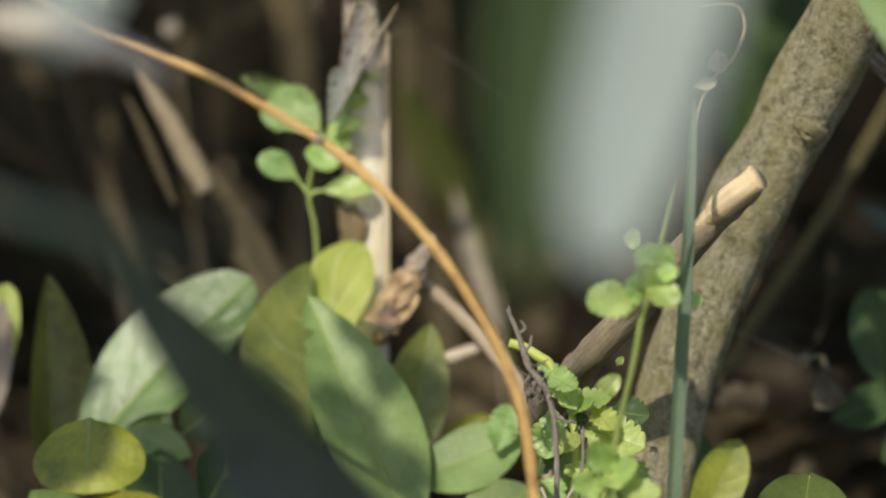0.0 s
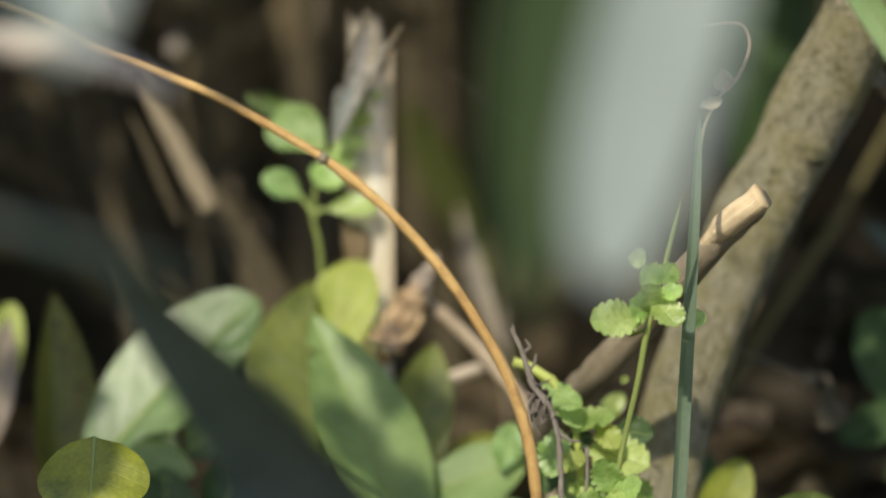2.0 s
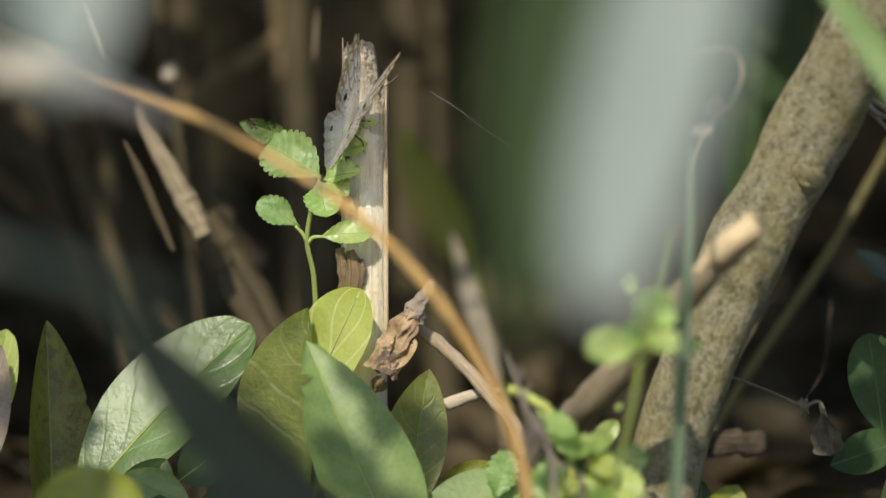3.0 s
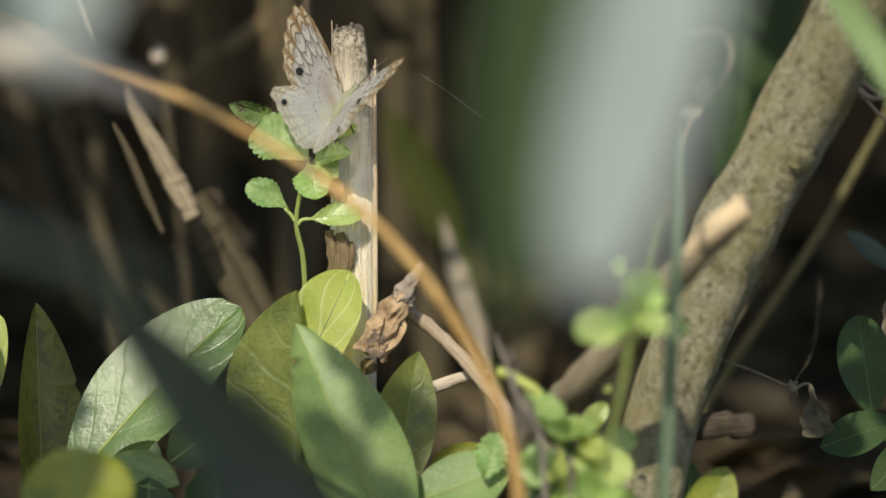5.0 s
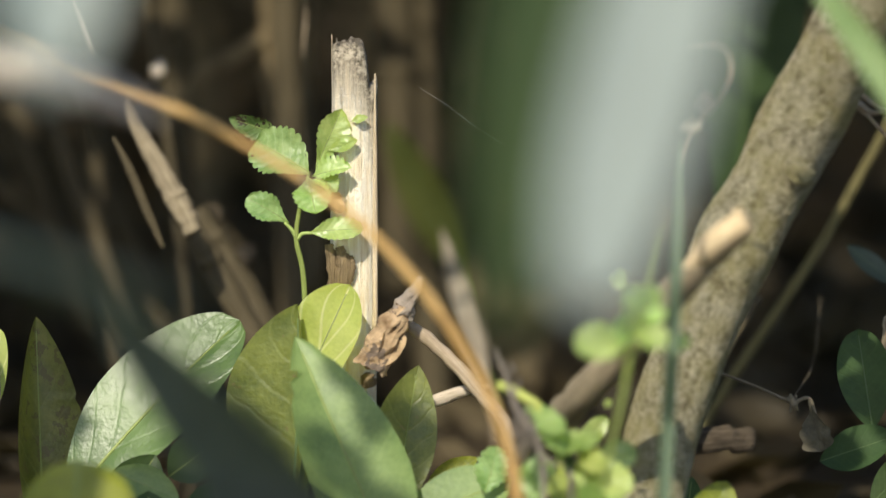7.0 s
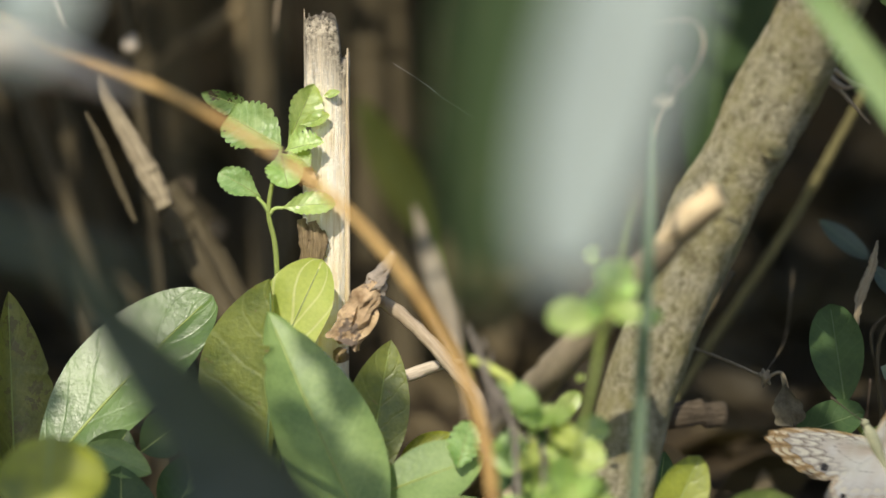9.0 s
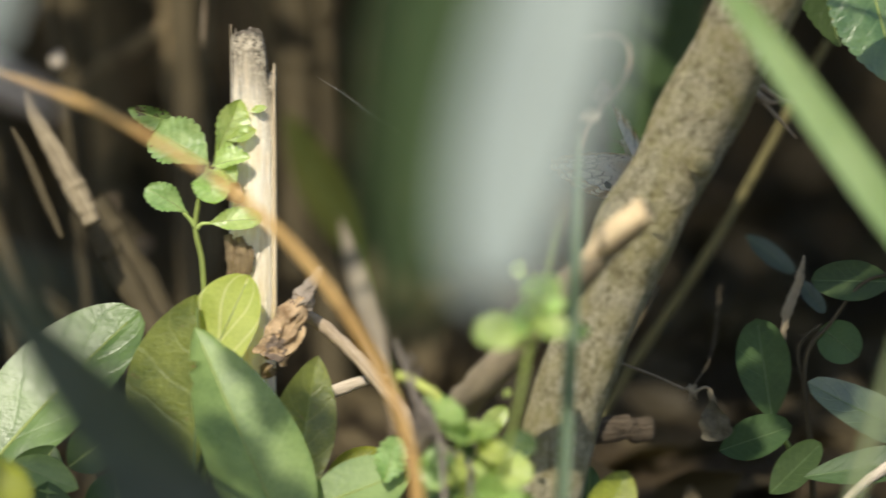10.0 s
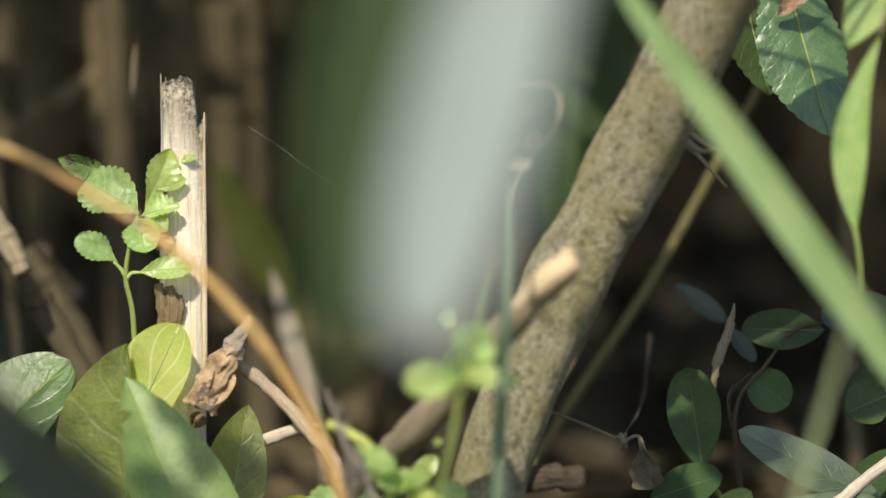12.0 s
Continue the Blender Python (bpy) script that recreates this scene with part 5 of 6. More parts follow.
def right_side():
    vine = thing("dry_vine", "thin dry vine with a shrivelled grey leaf", "vine")
    stem_on(vine, TWIG, ((0.0653, -0.0148, 0.0663), (0.0719, -0.0100, 0.0632), (0.0791, -0.0060, 0.0597), (0.0846, -0.0060, 0.0572), (0.0867, -0.0061, 0.0565), (0.0906, -0.0060, 0.0576), (0.0923, -0.0064, 0.0536)), (0.00040, 0.00040, 0.00040, 0.00042, 0.00060, 0.00042, 0.00034), segments=8, rough=0.3)
    for a, b, c in (((0.0851, -0.0062, 0.0577), (0.0868, -0.0075, 0.0564), (0.0880, -0.0060, 0.0571)), ((0.0860, -0.0060, 0.0585), (0.0865, -0.0072, 0.0570), (0.0860, -0.0066, 0.0540)), ((0.0874, -0.0064, 0.0583), (0.0869, -0.0050, 0.0563), (0.0877, -0.0060, 0.0545))):
        part("knot", tube((a, b, c), (0.00040, 0.00085, 0.00035), 8, 4, 0.4), TWIG, vine)
    leaf_on(vine, VINE_LEAF, (0.0909, -0.0062, 0.0571), (0.0936, -0.0100, 0.0444), 0.00400, facing=(-0.4, -1, 0.2), peak=0.86, wave=0.3, cup=0.5, neck=1.3, round_tip=0.2, teeth=4, tooth=0.1, quilt=0.1, twist=0.5)
    stem_on(vine, TWIG, ((0.0868, 0.0019, 0.0562), (0.0937, 0.0546, 0.0571), (0.0966, 0.0768, 0.0715)), (0.00014, 0.00014, 0.00011), segments=6)
    plant = thing("dark_leaf_plant", "shaded plant with dark green oval leaves", "shrub")
    stem_on(plant, DARK_CANE, ((0.1181, 0.0050, 0.0212), (0.1172, 0.0060, 0.0400), (0.1155, 0.0080, 0.0571), (0.1170, 0.0090, 0.0657), (0.1220, 0.0105, 0.0712), (0.1301, 0.0135, 0.0810), (0.1388, 0.0160, 0.0835), (0.1476, 0.0184, 0.0846)), (0.00090, 0.00080, 0.00065, 0.00055, 0.00050, 0.00045, 0.00040, 0.00030), segments=10)
    stem_on(plant, DARK_CANE, ((0.1155, 0.0080, 0.0557), (0.1142, 0.0120, 0.0652), (0.1200, 0.0130, 0.0709)), (0.00060, 0.00050, 0.00040), segments=8, steps=4)
    stem_on(plant, GREEN_STEM, ((0.1140, 0.0050, 0.0372), (0.1099, 0.0030, 0.0434), (0.1071, 0.0010, 0.0484)), (0.00080, 0.00060, 0.00050), segments=8, steps=4)
    L = lambda m, *a, **k: leaf_on(plant, m, *a, **{"rib": DIM_RIB, "cup": 0.15, "round_tip": 0.2, "quilt": 0.015, **k})
    L(DARK_LEAF, (0.1071, 0.0010, 0.0484), (0.1032, 0.0030, 0.0739), 0.00690, facing=(0.0, -1, 0.2), peak=0.58)
    L(DARK_LEAF, (0.0937, 0.0000, 0.0404), (0.1118, -0.0060, 0.0477), 0.00570, facing=(0.2, -1, 0.6))
    L(DARK_LEAF, (0.1064, -0.0060, 0.0304), (0.1191, -0.0100, 0.0440), 0.00500, facing=(-0.2, -1, 0.6))
    L(GLOSS_LEAF, (0.1521, -0.0077, 0.0418), (0.1156, -0.0090, 0.0595), 0.00600, facing=(0.0, -0.9, 0.6), peak=0.5, sway=-0.02, label="green leaf half in sun")
    L(DARK_LEAF, (0.1385, 0.0160, 0.0814), (0.1173, 0.0110, 0.0825), 0.00530, facing=(0.0, -1, 0.3))
    L(DARK_LEAF, (0.1200, 0.0130, 0.0701), (0.1293, 0.0090, 0.0630), 0.00560, facing=(0.0, -1, 0.2), neck=0.5)
    L(BLUE_LEAF, (0.1025, 0.0600, 0.0872), (0.1152, 0.0560, 0.0777), 0.00290, facing=(0.3, -1, 0.4))
    L(BLUE_LEAF, (0.1150, 0.0300, 0.0800), (0.1215, 0.0260, 0.0718), 0.00230, facing=(0.3, -1, 0.2))
    L(BLUE_LEAF, (0.1490, 0.0184, 0.0846), (0.1376, 0.0150, 0.0851), 0.00430, facing=(0.1, -1, 0.4))
    L(DARK_LEAF, (0.1145, -0.0170, 0.0365), (0.1514, -0.0191, 0.0425), 0.00500, facing=(0.0, -1, 0.7))
    L(DARK_LEAF, (0.1539, 0.0020, 0.0667), (0.1437, -0.0020, 0.0630), 0.00600, facing=(0.0, -1, 0.5))
    L(GLOSS_LEAF, (0.1649, 0.0174, 0.0730), (0.1480, 0.0140, 0.0910), 0.00500, facing=(0.0, -1, 0.5))
    L(DARK_LEAF, (0.1599, 0.0300, 0.0741), (0.1460, 0.0260, 0.0564), 0.00680, facing=(0.1, -1, 0.4))
    L(DARK_LEAF, (0.1410, -0.0020, 0.0340), (0.1565, -0.0050, 0.0533), 0.00600, facing=(0.0, -1, 0.5))
    single("dry_stalk", tube(((0.1100, 0.0071, 0.0674), (0.1111, 0.0080, 0.0746), (0.1133, 0.0090, 0.0802), (0.1146, 0.0095, 0.0845), (0.1155, 0.0105, 0.0890)), (0.00060, 0.00120, 0.00130, 0.00110, 0.00021), 10, 8, 0.5, flat=0.5), TWIG,
           "short dry curled stalk", "stalk")
    single("pale_branch", tube(((0.1704, -0.0119, 0.0586), (0.1532, -0.0148, 0.0519), (0.1403, -0.0182, 0.0424), (0.1288, -0.0213, 0.0349), (0.1161, -0.0212, 0.0212)), (0.00157, 0.00157, 0.00157, 0.00129, 0.00114), 10, 6, 0.2, nodes=(0.4,)), PALE_TWIG,
           "pale bare twig lying across the dark plant", "twig")
    high = thing("toothed_branch", "branch with large toothed green leaves", "shrub")
    stem_on(high, TWIG, ((0.1108, 0.0139, 0.1992), (0.1294, 0.0117, 0.1836), (0.1553, -0.0099, 0.1731), (0.1794, -0.0115, 0.1619)), (0.00200, 0.00171, 0.00143), segments=9)
    leaf_on(high, DEEP_LEAF, (0.1272, 0.0080, 0.1756), (0.1390, -0.0020, 0.1334), 0.01150, facing=(0.25, -1, 0.5), teeth=17, tooth=0.035, cup=-0.1, peak=0.5, neck=0.6, halves=(0.92, 1.08), nu=16, quilt=0.02, rib=LEAF_RIB, label="large toothed green leaf")
    leaf_on(high, DARK_LEAF, (0.1156, 0.0215, 0.1770), (0.1244, 0.0145, 0.1417), 0.00800, facing=(0.2, -1, 0.1), teeth=14, tooth=0.05, cup=0.1, rib=LEAF_RIB)
    leaf_on(high, LIME_LEAF, (0.1470, -0.0800, 0.1686), (0.1404, -0.0900, 0.1215), 0.00440, facing=(-0.3, -1, 0.3), cup=0.45, peak=0.60, bend=0.03, sway=0.07, nv=40, wave=0.12, neck=1.1, rib=LEAF_RIB, label="narrow yellow-green drooping leaf")
    leaf_on(high, LIME_LEAF, (0.1558, -0.0700, 0.1967), (0.1390, -0.0760, 0.1647), 0.00700, facing=(-0.2, -1, 0.5), cup=0.2, rib=LEAF_RIB)
    stem_on(high, GREEN_STEM, ((0.1401, -0.0900, 0.1226), (0.1413, -0.0895, 0.1156), (0.1422, -0.0890, 0.1058)), (0.00060, 0.00050, 0.00030), segments=7)
    stem_on(high, TWIG, ((0.1530, -0.0700, 0.2036), (0.1528, -0.0700, 0.1925), (0.1470, -0.0800, 0.1686)), (0.00100, 0.00080, 0.00060), segments=7)
    part("papery_scrap", blade((0.1250, 0.0000, 0.1636), (0.1348, -0.0020, 0.1710), 0.00200, facing=(0, -1, 0.5), wave=0.3, cup=0.6), DEAD_LEAF, high, "curled papery brown scrap")
    wood = thing("rotten_wood", "short piece of rotten brown wood on the litter", "wood")
    stem_on(wood, ROTTEN, ((0.0589, 0.0318, 0.0388), (0.0676, 0.0320, 0.0403), (0.0779, 0.0360, 0.0401)), (0.00314, 0.00357, 0.00286), segments=18, rough=0.45, flat=0.6)
    # sunlight on the left end is painted with this paler wood
    stem_on(wood, TAN_TWIG, ((0.0571, 0.0276, 0.0380), (0.0597, 0.0278, 0.0392), (0.0623, 0.0279, 0.0398)), (0.00200, 0.00314, 0.00257), name="broken_end", segments=12, rough=0.4)
    tendril = thing("tendril", "thin curled dry tendril with withered buds", "tendril")
    stem_on(tendril, TAN_TWIG, ((0.0553, -0.1174, 0.1125), (0.0556, -0.1157, 0.1247), (0.0572, -0.1142, 0.1354), (0.0611, -0.1131, 0.1429), (0.0651, -0.1126, 0.1469), (0.0680, -0.1116, 0.1537), (0.0670, -0.1109, 0.1587), (0.0635, -0.1107, 0.1600), (0.0560, -0.1108, 0.1592)),
            (0.00036, 0.00036, 0.00040, 0.00042, 0.00044, 0.00044, 0.00040, 0.00034, 0.00028), segments=7)
    leaf_on(tendril, GREY_DEAD, (0.0621, -0.1130, 0.1435), (0.0613, -0.1142, 0.1495), 0.00260, cup=0.8, wave=0.2)
    leaf_on(tendril, GREY_DEAD, (0.0616, -0.1133, 0.1415), (0.0558, -0.1155, 0.1403), 0.00157, cup=0.8, wave=0.2)
    single("spider_thread", tube(((-0.0078, 0.0110, 0.1345), (-0.0004, 0.0112, 0.1297), (0.0057, 0.0098, 0.1252), (0.0145, 0.0088, 0.1196)), (0.00002, 0.00003, 0.00002), 4, 6, 0.5), WEB,
           "fine spider thread stretched beside the stick", "thread")


# ---------- the butterfly ----------
def wing_material():
    s = Shader("wing_scales")
    uv = s.coords("UV")
    sep = s.tree.nodes.new("ShaderNodeSeparateXYZ")
    s.put(uv, sep.inputs[0])
    u, r = sep.outputs[0], sep.outputs[1]
    wob = s.noise(uv, 9.0, 3.0)
    rw = s.math("ADD", r, s.math("MULTIPLY_ADD", wob, 0.08, -0.04))
    obj = s.coords("Object")
    grain = s.noise(obj, 1600.0, 3.0)
    base = s.mix(grain, (0.78, 0.76, 0.75), (0.93, 0.92, 0.92))
    base = s.mix(s.ramp(s.noise(obj, 120.0), (0.45, (0, 0, 0)), (0.7, (0.5, 0.5, 0.5))), base, (0.62, 0.50, 0.38))
    cell = s.math("ABSOLUTE", s.math("SUBTRACT", s.math("FRACT", s.math("MULTIPLY", u, 17.0)), 0.5))
    arch = s.math("ADD", rw, s.math("MULTIPLY", cell, 0.11))
    vee = s.math("SUBTRACT", rw, s.math("MULTIPLY", cell, 0.16))

    def band(value, at, half):
        return s.math("LESS_THAN", s.math("ABSOLUTE", s.math("SUBTRACT", value, at)), half)

    ribs = s.math("GREATER_THAN", cell, 0.45)
    front = s.ramp(u, (0.36, (1, 1, 1)), (0.60, (0, 0, 0)))
    col = base
    # the outer half of the forewing is dusky brown, with rows of white wedges
    dusky = s.math("MULTIPLY", front, s.ramp(rw, (0.42, (0, 0, 0)), (0.60, (1, 1, 1))))
    cloud = s.noise(uv, 14.0, 3.0)
    col = s.mix(s.math("MULTIPLY", dusky, s.math("MULTIPLY_ADD", cloud, 0.6, 0.15)), col, (0.42, 0.35, 0.28))
    inner = s.math("LESS_THAN", cell, 0.34)
    wedges = s.math("MULTIPLY", inner, s.math("MAXIMUM", band(vee, 0.70, 0.045), s.math("MULTIPLY", band(vee, 0.56, 0.035), front)))
    col = s.mix(wedges, col, (0.90, 0.87, 0.80))
    # margin of orange-brown with two rows of cream spots
    edge = s.ramp(arch, (0.845, (0, 0, 0)), (0.865, (1, 1, 1)))
    margin = s.mix(s.noise(uv, 30.0, 2.0), (0.66, 0.46, 0.24), (0.46, 0.30, 0.15))
    spots = s.math("MULTIPLY", s.math("LESS_THAN", cell, 0.27), s.math("MAXIMUM", band(arch, 0.895, 0.026), band(arch, 0.970, 0.018)))
    margin = s.mix(spots, margin, (0.88, 0.80, 0.62))
    fade = s.ramp(u, (0.42, (1, 1, 1)), (0.75, (0.3, 0.3, 0.3)))
    col = s.mix(s.math("MULTIPLY", edge, fade), col, margin)
    lines = s.math("MAXIMUM", s.math("MAXIMUM", band(arch, 0.850, 0.008), band(arch, 0.935, 0.007)), band(vee, 0.64, 0.010))
    lines = s.math("MAXIMUM", lines, s.math("MULTIPLY", band(vee, 0.50, 0.012), front))
    lines = s.math("MAXIMUM", lines, s.math("MULTIPLY", ribs, s.math("GREATER_THAN", rw, 0.56)))
    col = s.mix(s.math("MULTIPLY", lines, s.math("MULTIPLY_ADD", front, 0.5, 0.2)), col, (0.14, 0.095, 0.06))
    bars = s.math("MULTIPLY", s.math("MULTIPLY", band(rw, 0.36, 0.012), s.math("LESS_THAN", cell, 0.3)), s.math("LESS_THAN", u, 0.8))
    col = s.mix(s.math("MULTIPLY", bars, 0.4), col, (0.16, 0.11, 0.08))
    flush = s.math("MULTIPLY", s.ramp(rw, (0.12, (1, 1, 1)), (0.40, (0, 0, 0))), front)
    col = s.mix(s.math("MULTIPLY", flush, 0.45), col, (0.60, 0.42, 0.30))
    s.finish(col, 0.6, 0.3, s.mix(1.0, col, (1.25, 1.2, 1.12), "MULTIPLY"), 0.62)
    skin = s.out.inputs[0].links[0].from_socket
    thin = s.tree.nodes.new("ShaderNodeMixShader")
    thin.inputs[0].default_value = 0.16
    s.tree.links.new(skin, thin.inputs[1])
    s.tree.links.new(s.tree.nodes.new("ShaderNodeBsdfTransparent").outputs[0], thin.inputs[2])
    s.tree.links.new(thin.outputs[0], s.out.inputs[0])
    return s.mat


def plain_material(name, color, rough=0.6):
    s = Shader(name)
    n = s.noise(s.coords("Object"), 900.0, 3.0)
    return s.finish(s.mix(n, color, tuple(c * 0.5 for c in color)), rough, 0.3)


WING = wing_material()
FUR = plain_material("greenish_grey_fur", (0.34, 0.34, 0.22), 0.9)
SPOT = plain_material("black_scales", (0.012, 0.01, 0.012), 0.6)
FEELER = plain_material("dark_feeler", (0.10, 0.07, 0.05), 0.6)

# outline of a right wing round its hinge, metres
EDGE = ((0.2, 3.0), (6, 7.2), (12.5, 11.2), (18.9, 14.2), (23.2, 15.2), (24.8, 13.7), (23.9, 9.4), (22.0, 5.4), (19.8, 1.9), (17.2, -1.0), (14.2, -2.6),
        (16.8, -4.8), (17.5, -7.2), (14.0, -9.2), (10.6, -10.9), (7.3, -12.4), (4.4, -13.7), (2.0, -13.6), (0.4, -12.0))


def wing(bug, name, sign):
    bm = bmesh.new()
    uv = bm.loops.layers.uv.verify()
    rim = spline([(x / 1000 * sign, y / 1000, 0) for x, y in EDGE], 4)
    n, rings = len(rim) - 1, 12
    root = Vector((0.0004 * sign, -0.001, 0))
    grid = []
    for j in range(rings + 1):
        f = 0.02 + 0.98 * j / rings
        grid.append([bm.verts.new(root + (p - root) * f * (1 + 0.02 * math.sin(i * 1.7) * (j == rings))
                                  + Vector((0, 0, 0.0009 * math.sin(f * 3.0) + 0.00012 * math.sin(i * 2.1) * f))) for i, p in enumerate(rim)])
    for j in range(rings):
        for i in range(n):
            f = bm.faces.new((grid[j][i], grid[j][i + 1], grid[j + 1][i + 1], grid[j + 1][i]))
            for loop, (a, b) in zip(f.loops, ((i, j), (i + 1, j), (i + 1, j + 1), (i, j + 1))):
                loop[uv].uv = (a / n, b / rings)
    ob = part(name, bm, WING, bug)
    for (x, y, r) in ((14.6, 1.4, 1.05), (13.4, -7.3, 0.75)):
        dot = bmesh.new()
        bmesh.ops.create_uvsphere(dot, u_segments=12, v_segments=8, radius=r / 1000)
        for v in dot.verts:
            v.co.z *= 0.12
            v.co += Vector((x / 1000 * sign, y / 1000, 0.0009 + 0.0002))
        part("eyespot", dot, SPOT, ob, "round black eyespot")
    return ob


def butterfly():
    bug = thing("butterfly", "white butterfly with orange-brown wing margins and black eyespots", "butterfly")
    body = tube(((0, -0.0125, 0), (0, -0.008, 0), (0, -0.003, 0), (0, 0.001, 0.0003), (0, 0.004, 0.0003), (0, 0.0062, 0)),
                (0.0005, 0.0011, 0.0011, 0.0017, 0.0016, 0.0008), 12, 5, 0.08)
    part("body", body, FUR, bug)
    head = bmesh.new()
    bmesh.ops.create_uvsphere(head, u_segments=12, v_segments=8, radius=0.0011)
    for v in head.verts:
        v.co += Vector((0, 0.0070, 0))
    part("head", head, FUR, bug)
    for sgn in (-1, 1):
        part("antenna", tube(((sgn * 0.0005, 0.0076, 0.0005), (sgn * 0.003, 0.0120, 0.002), (sgn * 0.0055, 0.0165, 0.003)), (0.00012, 0.0001, 0.00028), 6, 6, 0.0), FEELER, bug)
        for k in range(2):
            part("leg", tube(((sgn * 0.001, 0.003 - k * 0.004, -0.001), (sgn * 0.004, 0.004 - k * 0.006, -0.001), (sgn * 0.0045, 0.005 - k * 0.008, -0.0045)), (0.0002, 0.00015), 5, 4, 0.0), FEELER, bug)
    return bug, wing(bug, "left_wing", -1), wing(bug, "right_wing", 1)


def stance(place, heading, lift, roll_to):
    """The pose of the butterfly at place: heading is its head's way on the picture plane in degrees from upright, to the right;
    lift how far the head comes nearer; roll_to how far its back turns away from the eye, in degrees."""
    tilt = radians(8)
    right, up, near = Vector((1, 0, 0)), Vector((0, math.sin(tilt), math.cos(tilt))), Vector((0, -math.cos(tilt), math.sin(tilt)))
    h, f, r = radians(heading), radians(lift), radians(roll_to)
    ahead = (right * math.sin(h) + up * math.cos(h)) * math.cos(f) + near * math.sin(f)
    side = ahead.cross(near).normalized()
    back = side.cross(ahead)
    x = side * math.cos(r) + back * math.sin(r)
    z = back * math.cos(r) - side * math.sin(r)
    m = Matrix((x, ahead, z)).transposed().to_4x4()
    m.translation = place
    return m


ground()
surroundings()
broken_stick()
sapling()
glossy_shrub()
stick_seedling()
sprig()
near_growth()
shading_twig()
shading_bough()
canes()
curled_leaf()
right_side()
bug, left_wing, right_wing = butterfly()


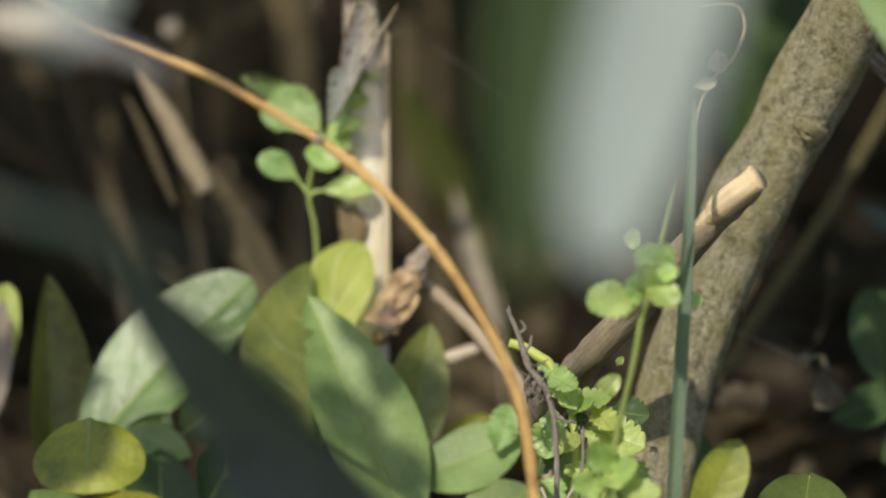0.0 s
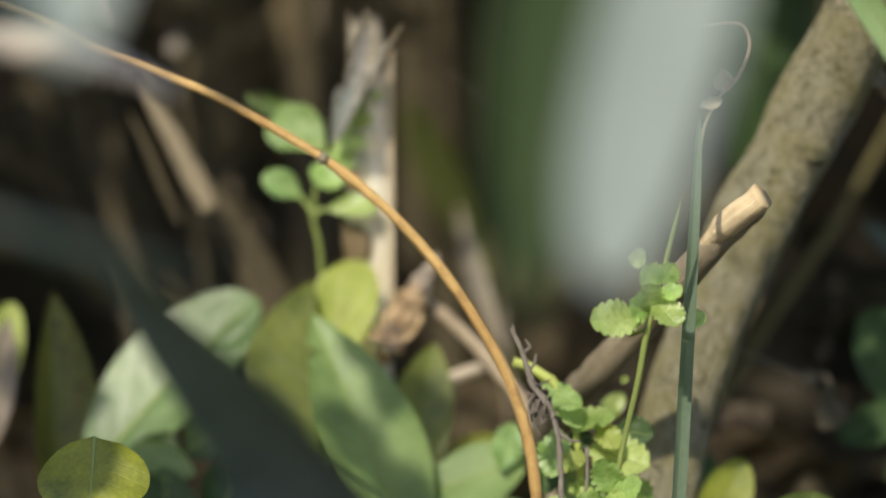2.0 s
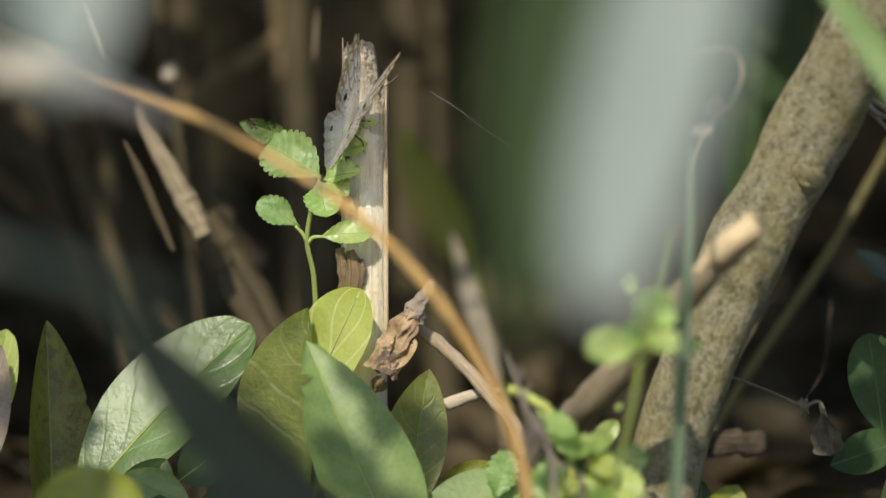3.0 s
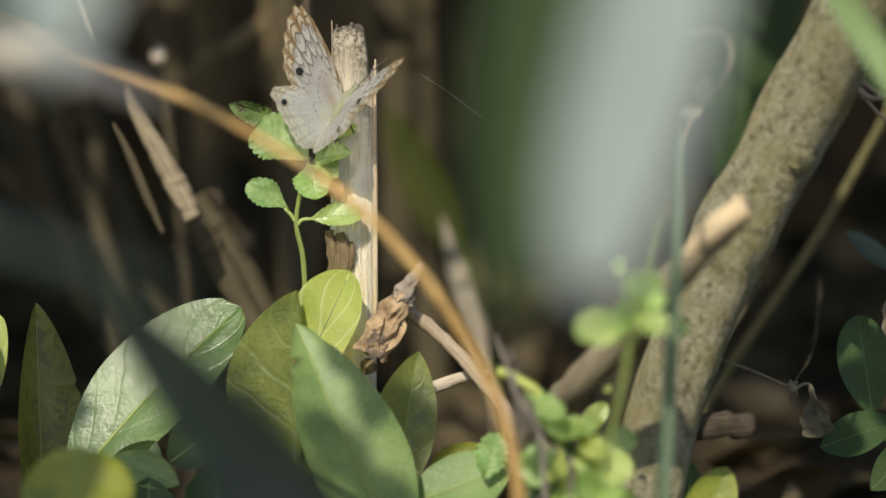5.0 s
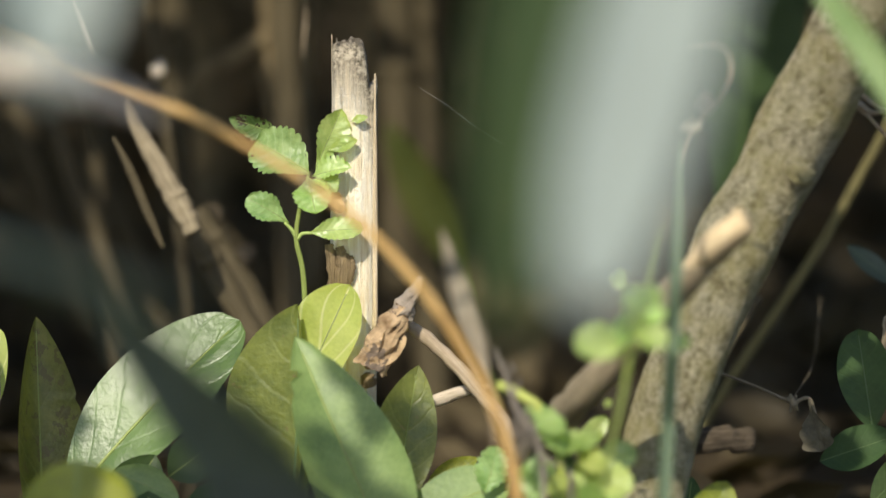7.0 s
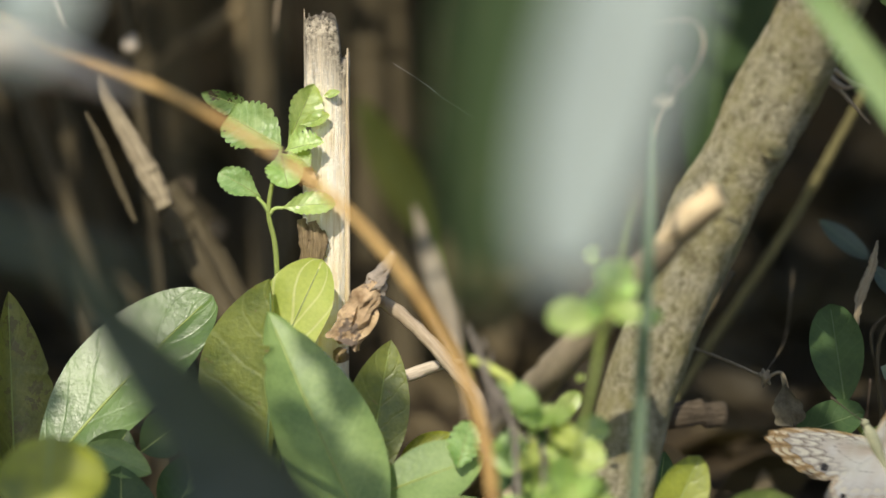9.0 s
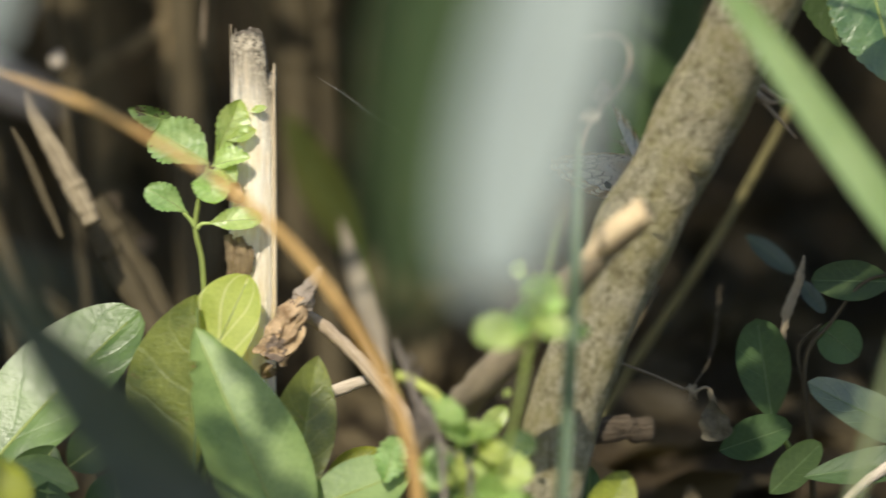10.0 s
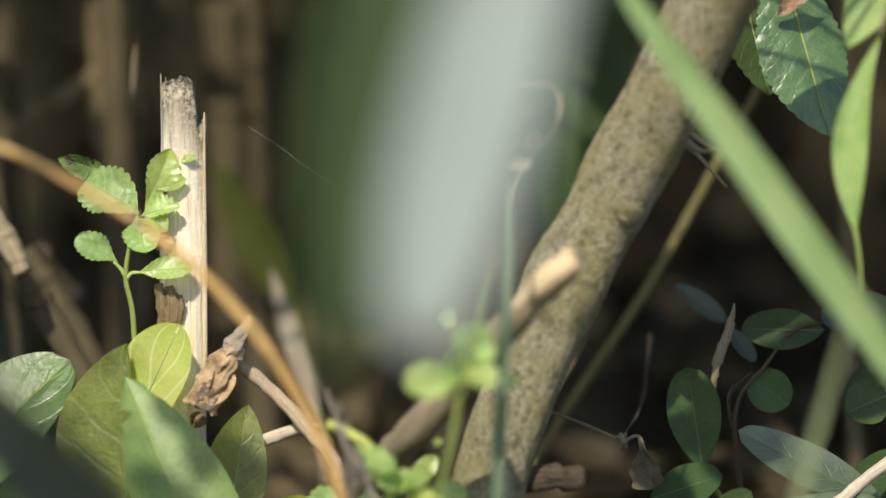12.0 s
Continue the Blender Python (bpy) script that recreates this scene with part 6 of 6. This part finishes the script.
def motions():
    gaze = (Vector((0, 0, 0.1)) - Vector(EYE)).normalized()
    walk(focus_mark, [(t, Matrix.Translation(Vector(EYE) + gaze * d)) for t, d in (
        (0.0, 2.472), (0.5, 2.474), (0.9, 2.415), (1.4, 2.402), (1.7, 2.405), (2.0, 2.428), (2.5, 2.515), (3.0, 2.556), (5.0, 2.566), (12.0, 2.566))])
    rest = (-0.0277, -0.0048, 0.1273)
    flight = [
        (0.0, stance(rest, 27, -20, 14)), (3.2, stance(rest, 27, -20, 14)), (4.8, stance(rest, 33, -14, 32)), (5.0, stance(rest, 34, -12, 37)),
        (5.5, stance(rest, 36, -8, 36)), (5.6, stance(rest, 36, -8, 36)), (5.7, stance(rest, 32, -5, 12)), (5.8, stance((-0.0315, -0.0103, 0.1417), 20, 10, 30)),
        (5.9, stance((-0.0147, -0.0120, 0.1383), 52, 0, -6)), (6.0, stance((-0.0072, -0.0150, 0.1406), 22, 0, 46)), (6.1, stance((-0.0043, 0.0020, 0.1330), 10, 0, 30)), (6.2, stance((0.0232, 0.0000, 0.1350), 30, 0, 20)),
        (6.3, stance((0.0342, -0.0050, 0.1303), 40, 0, 20)), (6.4, stance((0.0428, -0.0080, 0.1149), 30, 0, 20)), (6.5, stance((0.0586, -0.0350, 0.1136), 10, 0, 28)), (6.6, stance((0.0607, -0.0350, 0.1205), -10, 0, 28)),
        (6.7, stance((0.0963, 0.0126, 0.1034), 40, 0, 20)), (7.5, stance((0.1391, 0.0202, 0.1002), 60, 0, 0)), (8.3, stance((0.1247, 0.0196, 0.0959), 0, 0, 20)), (8.4, stance((0.1077, 0.0191, 0.0919), -60, 0, 30)),
        (8.5, stance((0.1106, 0.0052, 0.0654), -100, 0, 20)), (8.6, stance((0.1342, 0.0031, 0.0505), -100, 0, 10)), (8.7, stance((0.1221, -0.0131, 0.0357), -60, 0, 10)), (8.8, stance((0.1004, -0.0215, 0.0335), -40, 0, 10)),
        (8.9, stance((0.1025, -0.0200, 0.0441), -20, 0, -20)), (9.0, stance((0.1142, -0.0224, 0.0410), -25, 0, -6)), (9.1, stance((0.1156, -0.0222, 0.0424), -25, 0, 0)), (9.2, stance((0.1166, -0.0175, 0.0617), -20, 0, 5)),
        (9.3, stance((0.1363, -0.0085, 0.0682), -20, 0, 0)), (9.4, stance((0.1268, -0.0032, 0.0775), -30, 0, -10)), (9.5, stance((0.1305, 0.0032, 0.0867), -10, 0, 20)), (9.6, stance((0.1207, 0.0096, 0.0966), -20, 0, -20)),
        (9.7, stance((0.0992, 0.0261, 0.1064), -50, 0, -10)), (9.8, stance((0.0807, 0.0406, 0.1015), -60, 0, 20)), (9.9, stance((0.0728, 0.0229, 0.1195), -40, 0, 20)), (10.0, stance((0.0740, 0.0118, 0.1122), -40, 0, 20)),
        (10.1, stance((0.0840, 0.0046, 0.1327), 10, 0, 28)), (10.2, stance((0.0673, 0.0356, 0.1375), -40, 0, 20)), (10.3, stance((0.0502, 0.0473, 0.1492), -60, 0, 0)), (10.5, stance((0.0254, 0.0412, 0.1775), -80, 0, 0)),
        (10.7, stance((0.0052, 0.0187, 0.1612), -80, 0, 10)), (10.8, stance((-0.0042, 0.0186, 0.1605), -80, 0, -10)), (10.9, stance((-0.0232, 0.0108, 0.1622), -70, 0, 10)), (11.0, stance((-0.0269, 0.0093, 0.1663), -50, 0, 10)),
        (11.2, stance((-0.0406, 0.0112, 0.1794), -40, 0, 0)), (11.6, stance((-0.0834, 0.0171, 0.2218), -40, 0, 0)), (12.0, stance((-0.1334, 0.0227, 0.2614), -50, 0, 0)),
    ]
    walk(bug, flight)
    beats = [(0.0, 72), (1.0, 72), (2.5, 72), (3.2, 68), (4.8, 46), (5.0, 38), (5.5, 34), (5.6, 33), (5.7, 18), (5.8, 55), (5.9, 14), (6.0, 40)]
    t = 6.1
    while t < 12.001:
        beats.append((round(t, 1), {6.4: 60, 6.5: 6, 6.6: 4, 6.7: 12, 8.8: 8, 8.9: 30, 9.4: 20, 9.6: 20, 10.1: 6, 9.0: 4, 9.1: 18, 9.2: 12}.get(round(t, 1), (8, 62, 20, 70, -5)[len(beats) % 5])))
        t += 0.1
    walk(left_wing, [(t, pose(0, 0, 0, 0, a + 12 if t < 5.65 else a, 0)) for t, a in beats])
    walk(right_wing, [(t, pose(0, 0, 0, 0, -a, 0)) for t, a in beats])


motions()
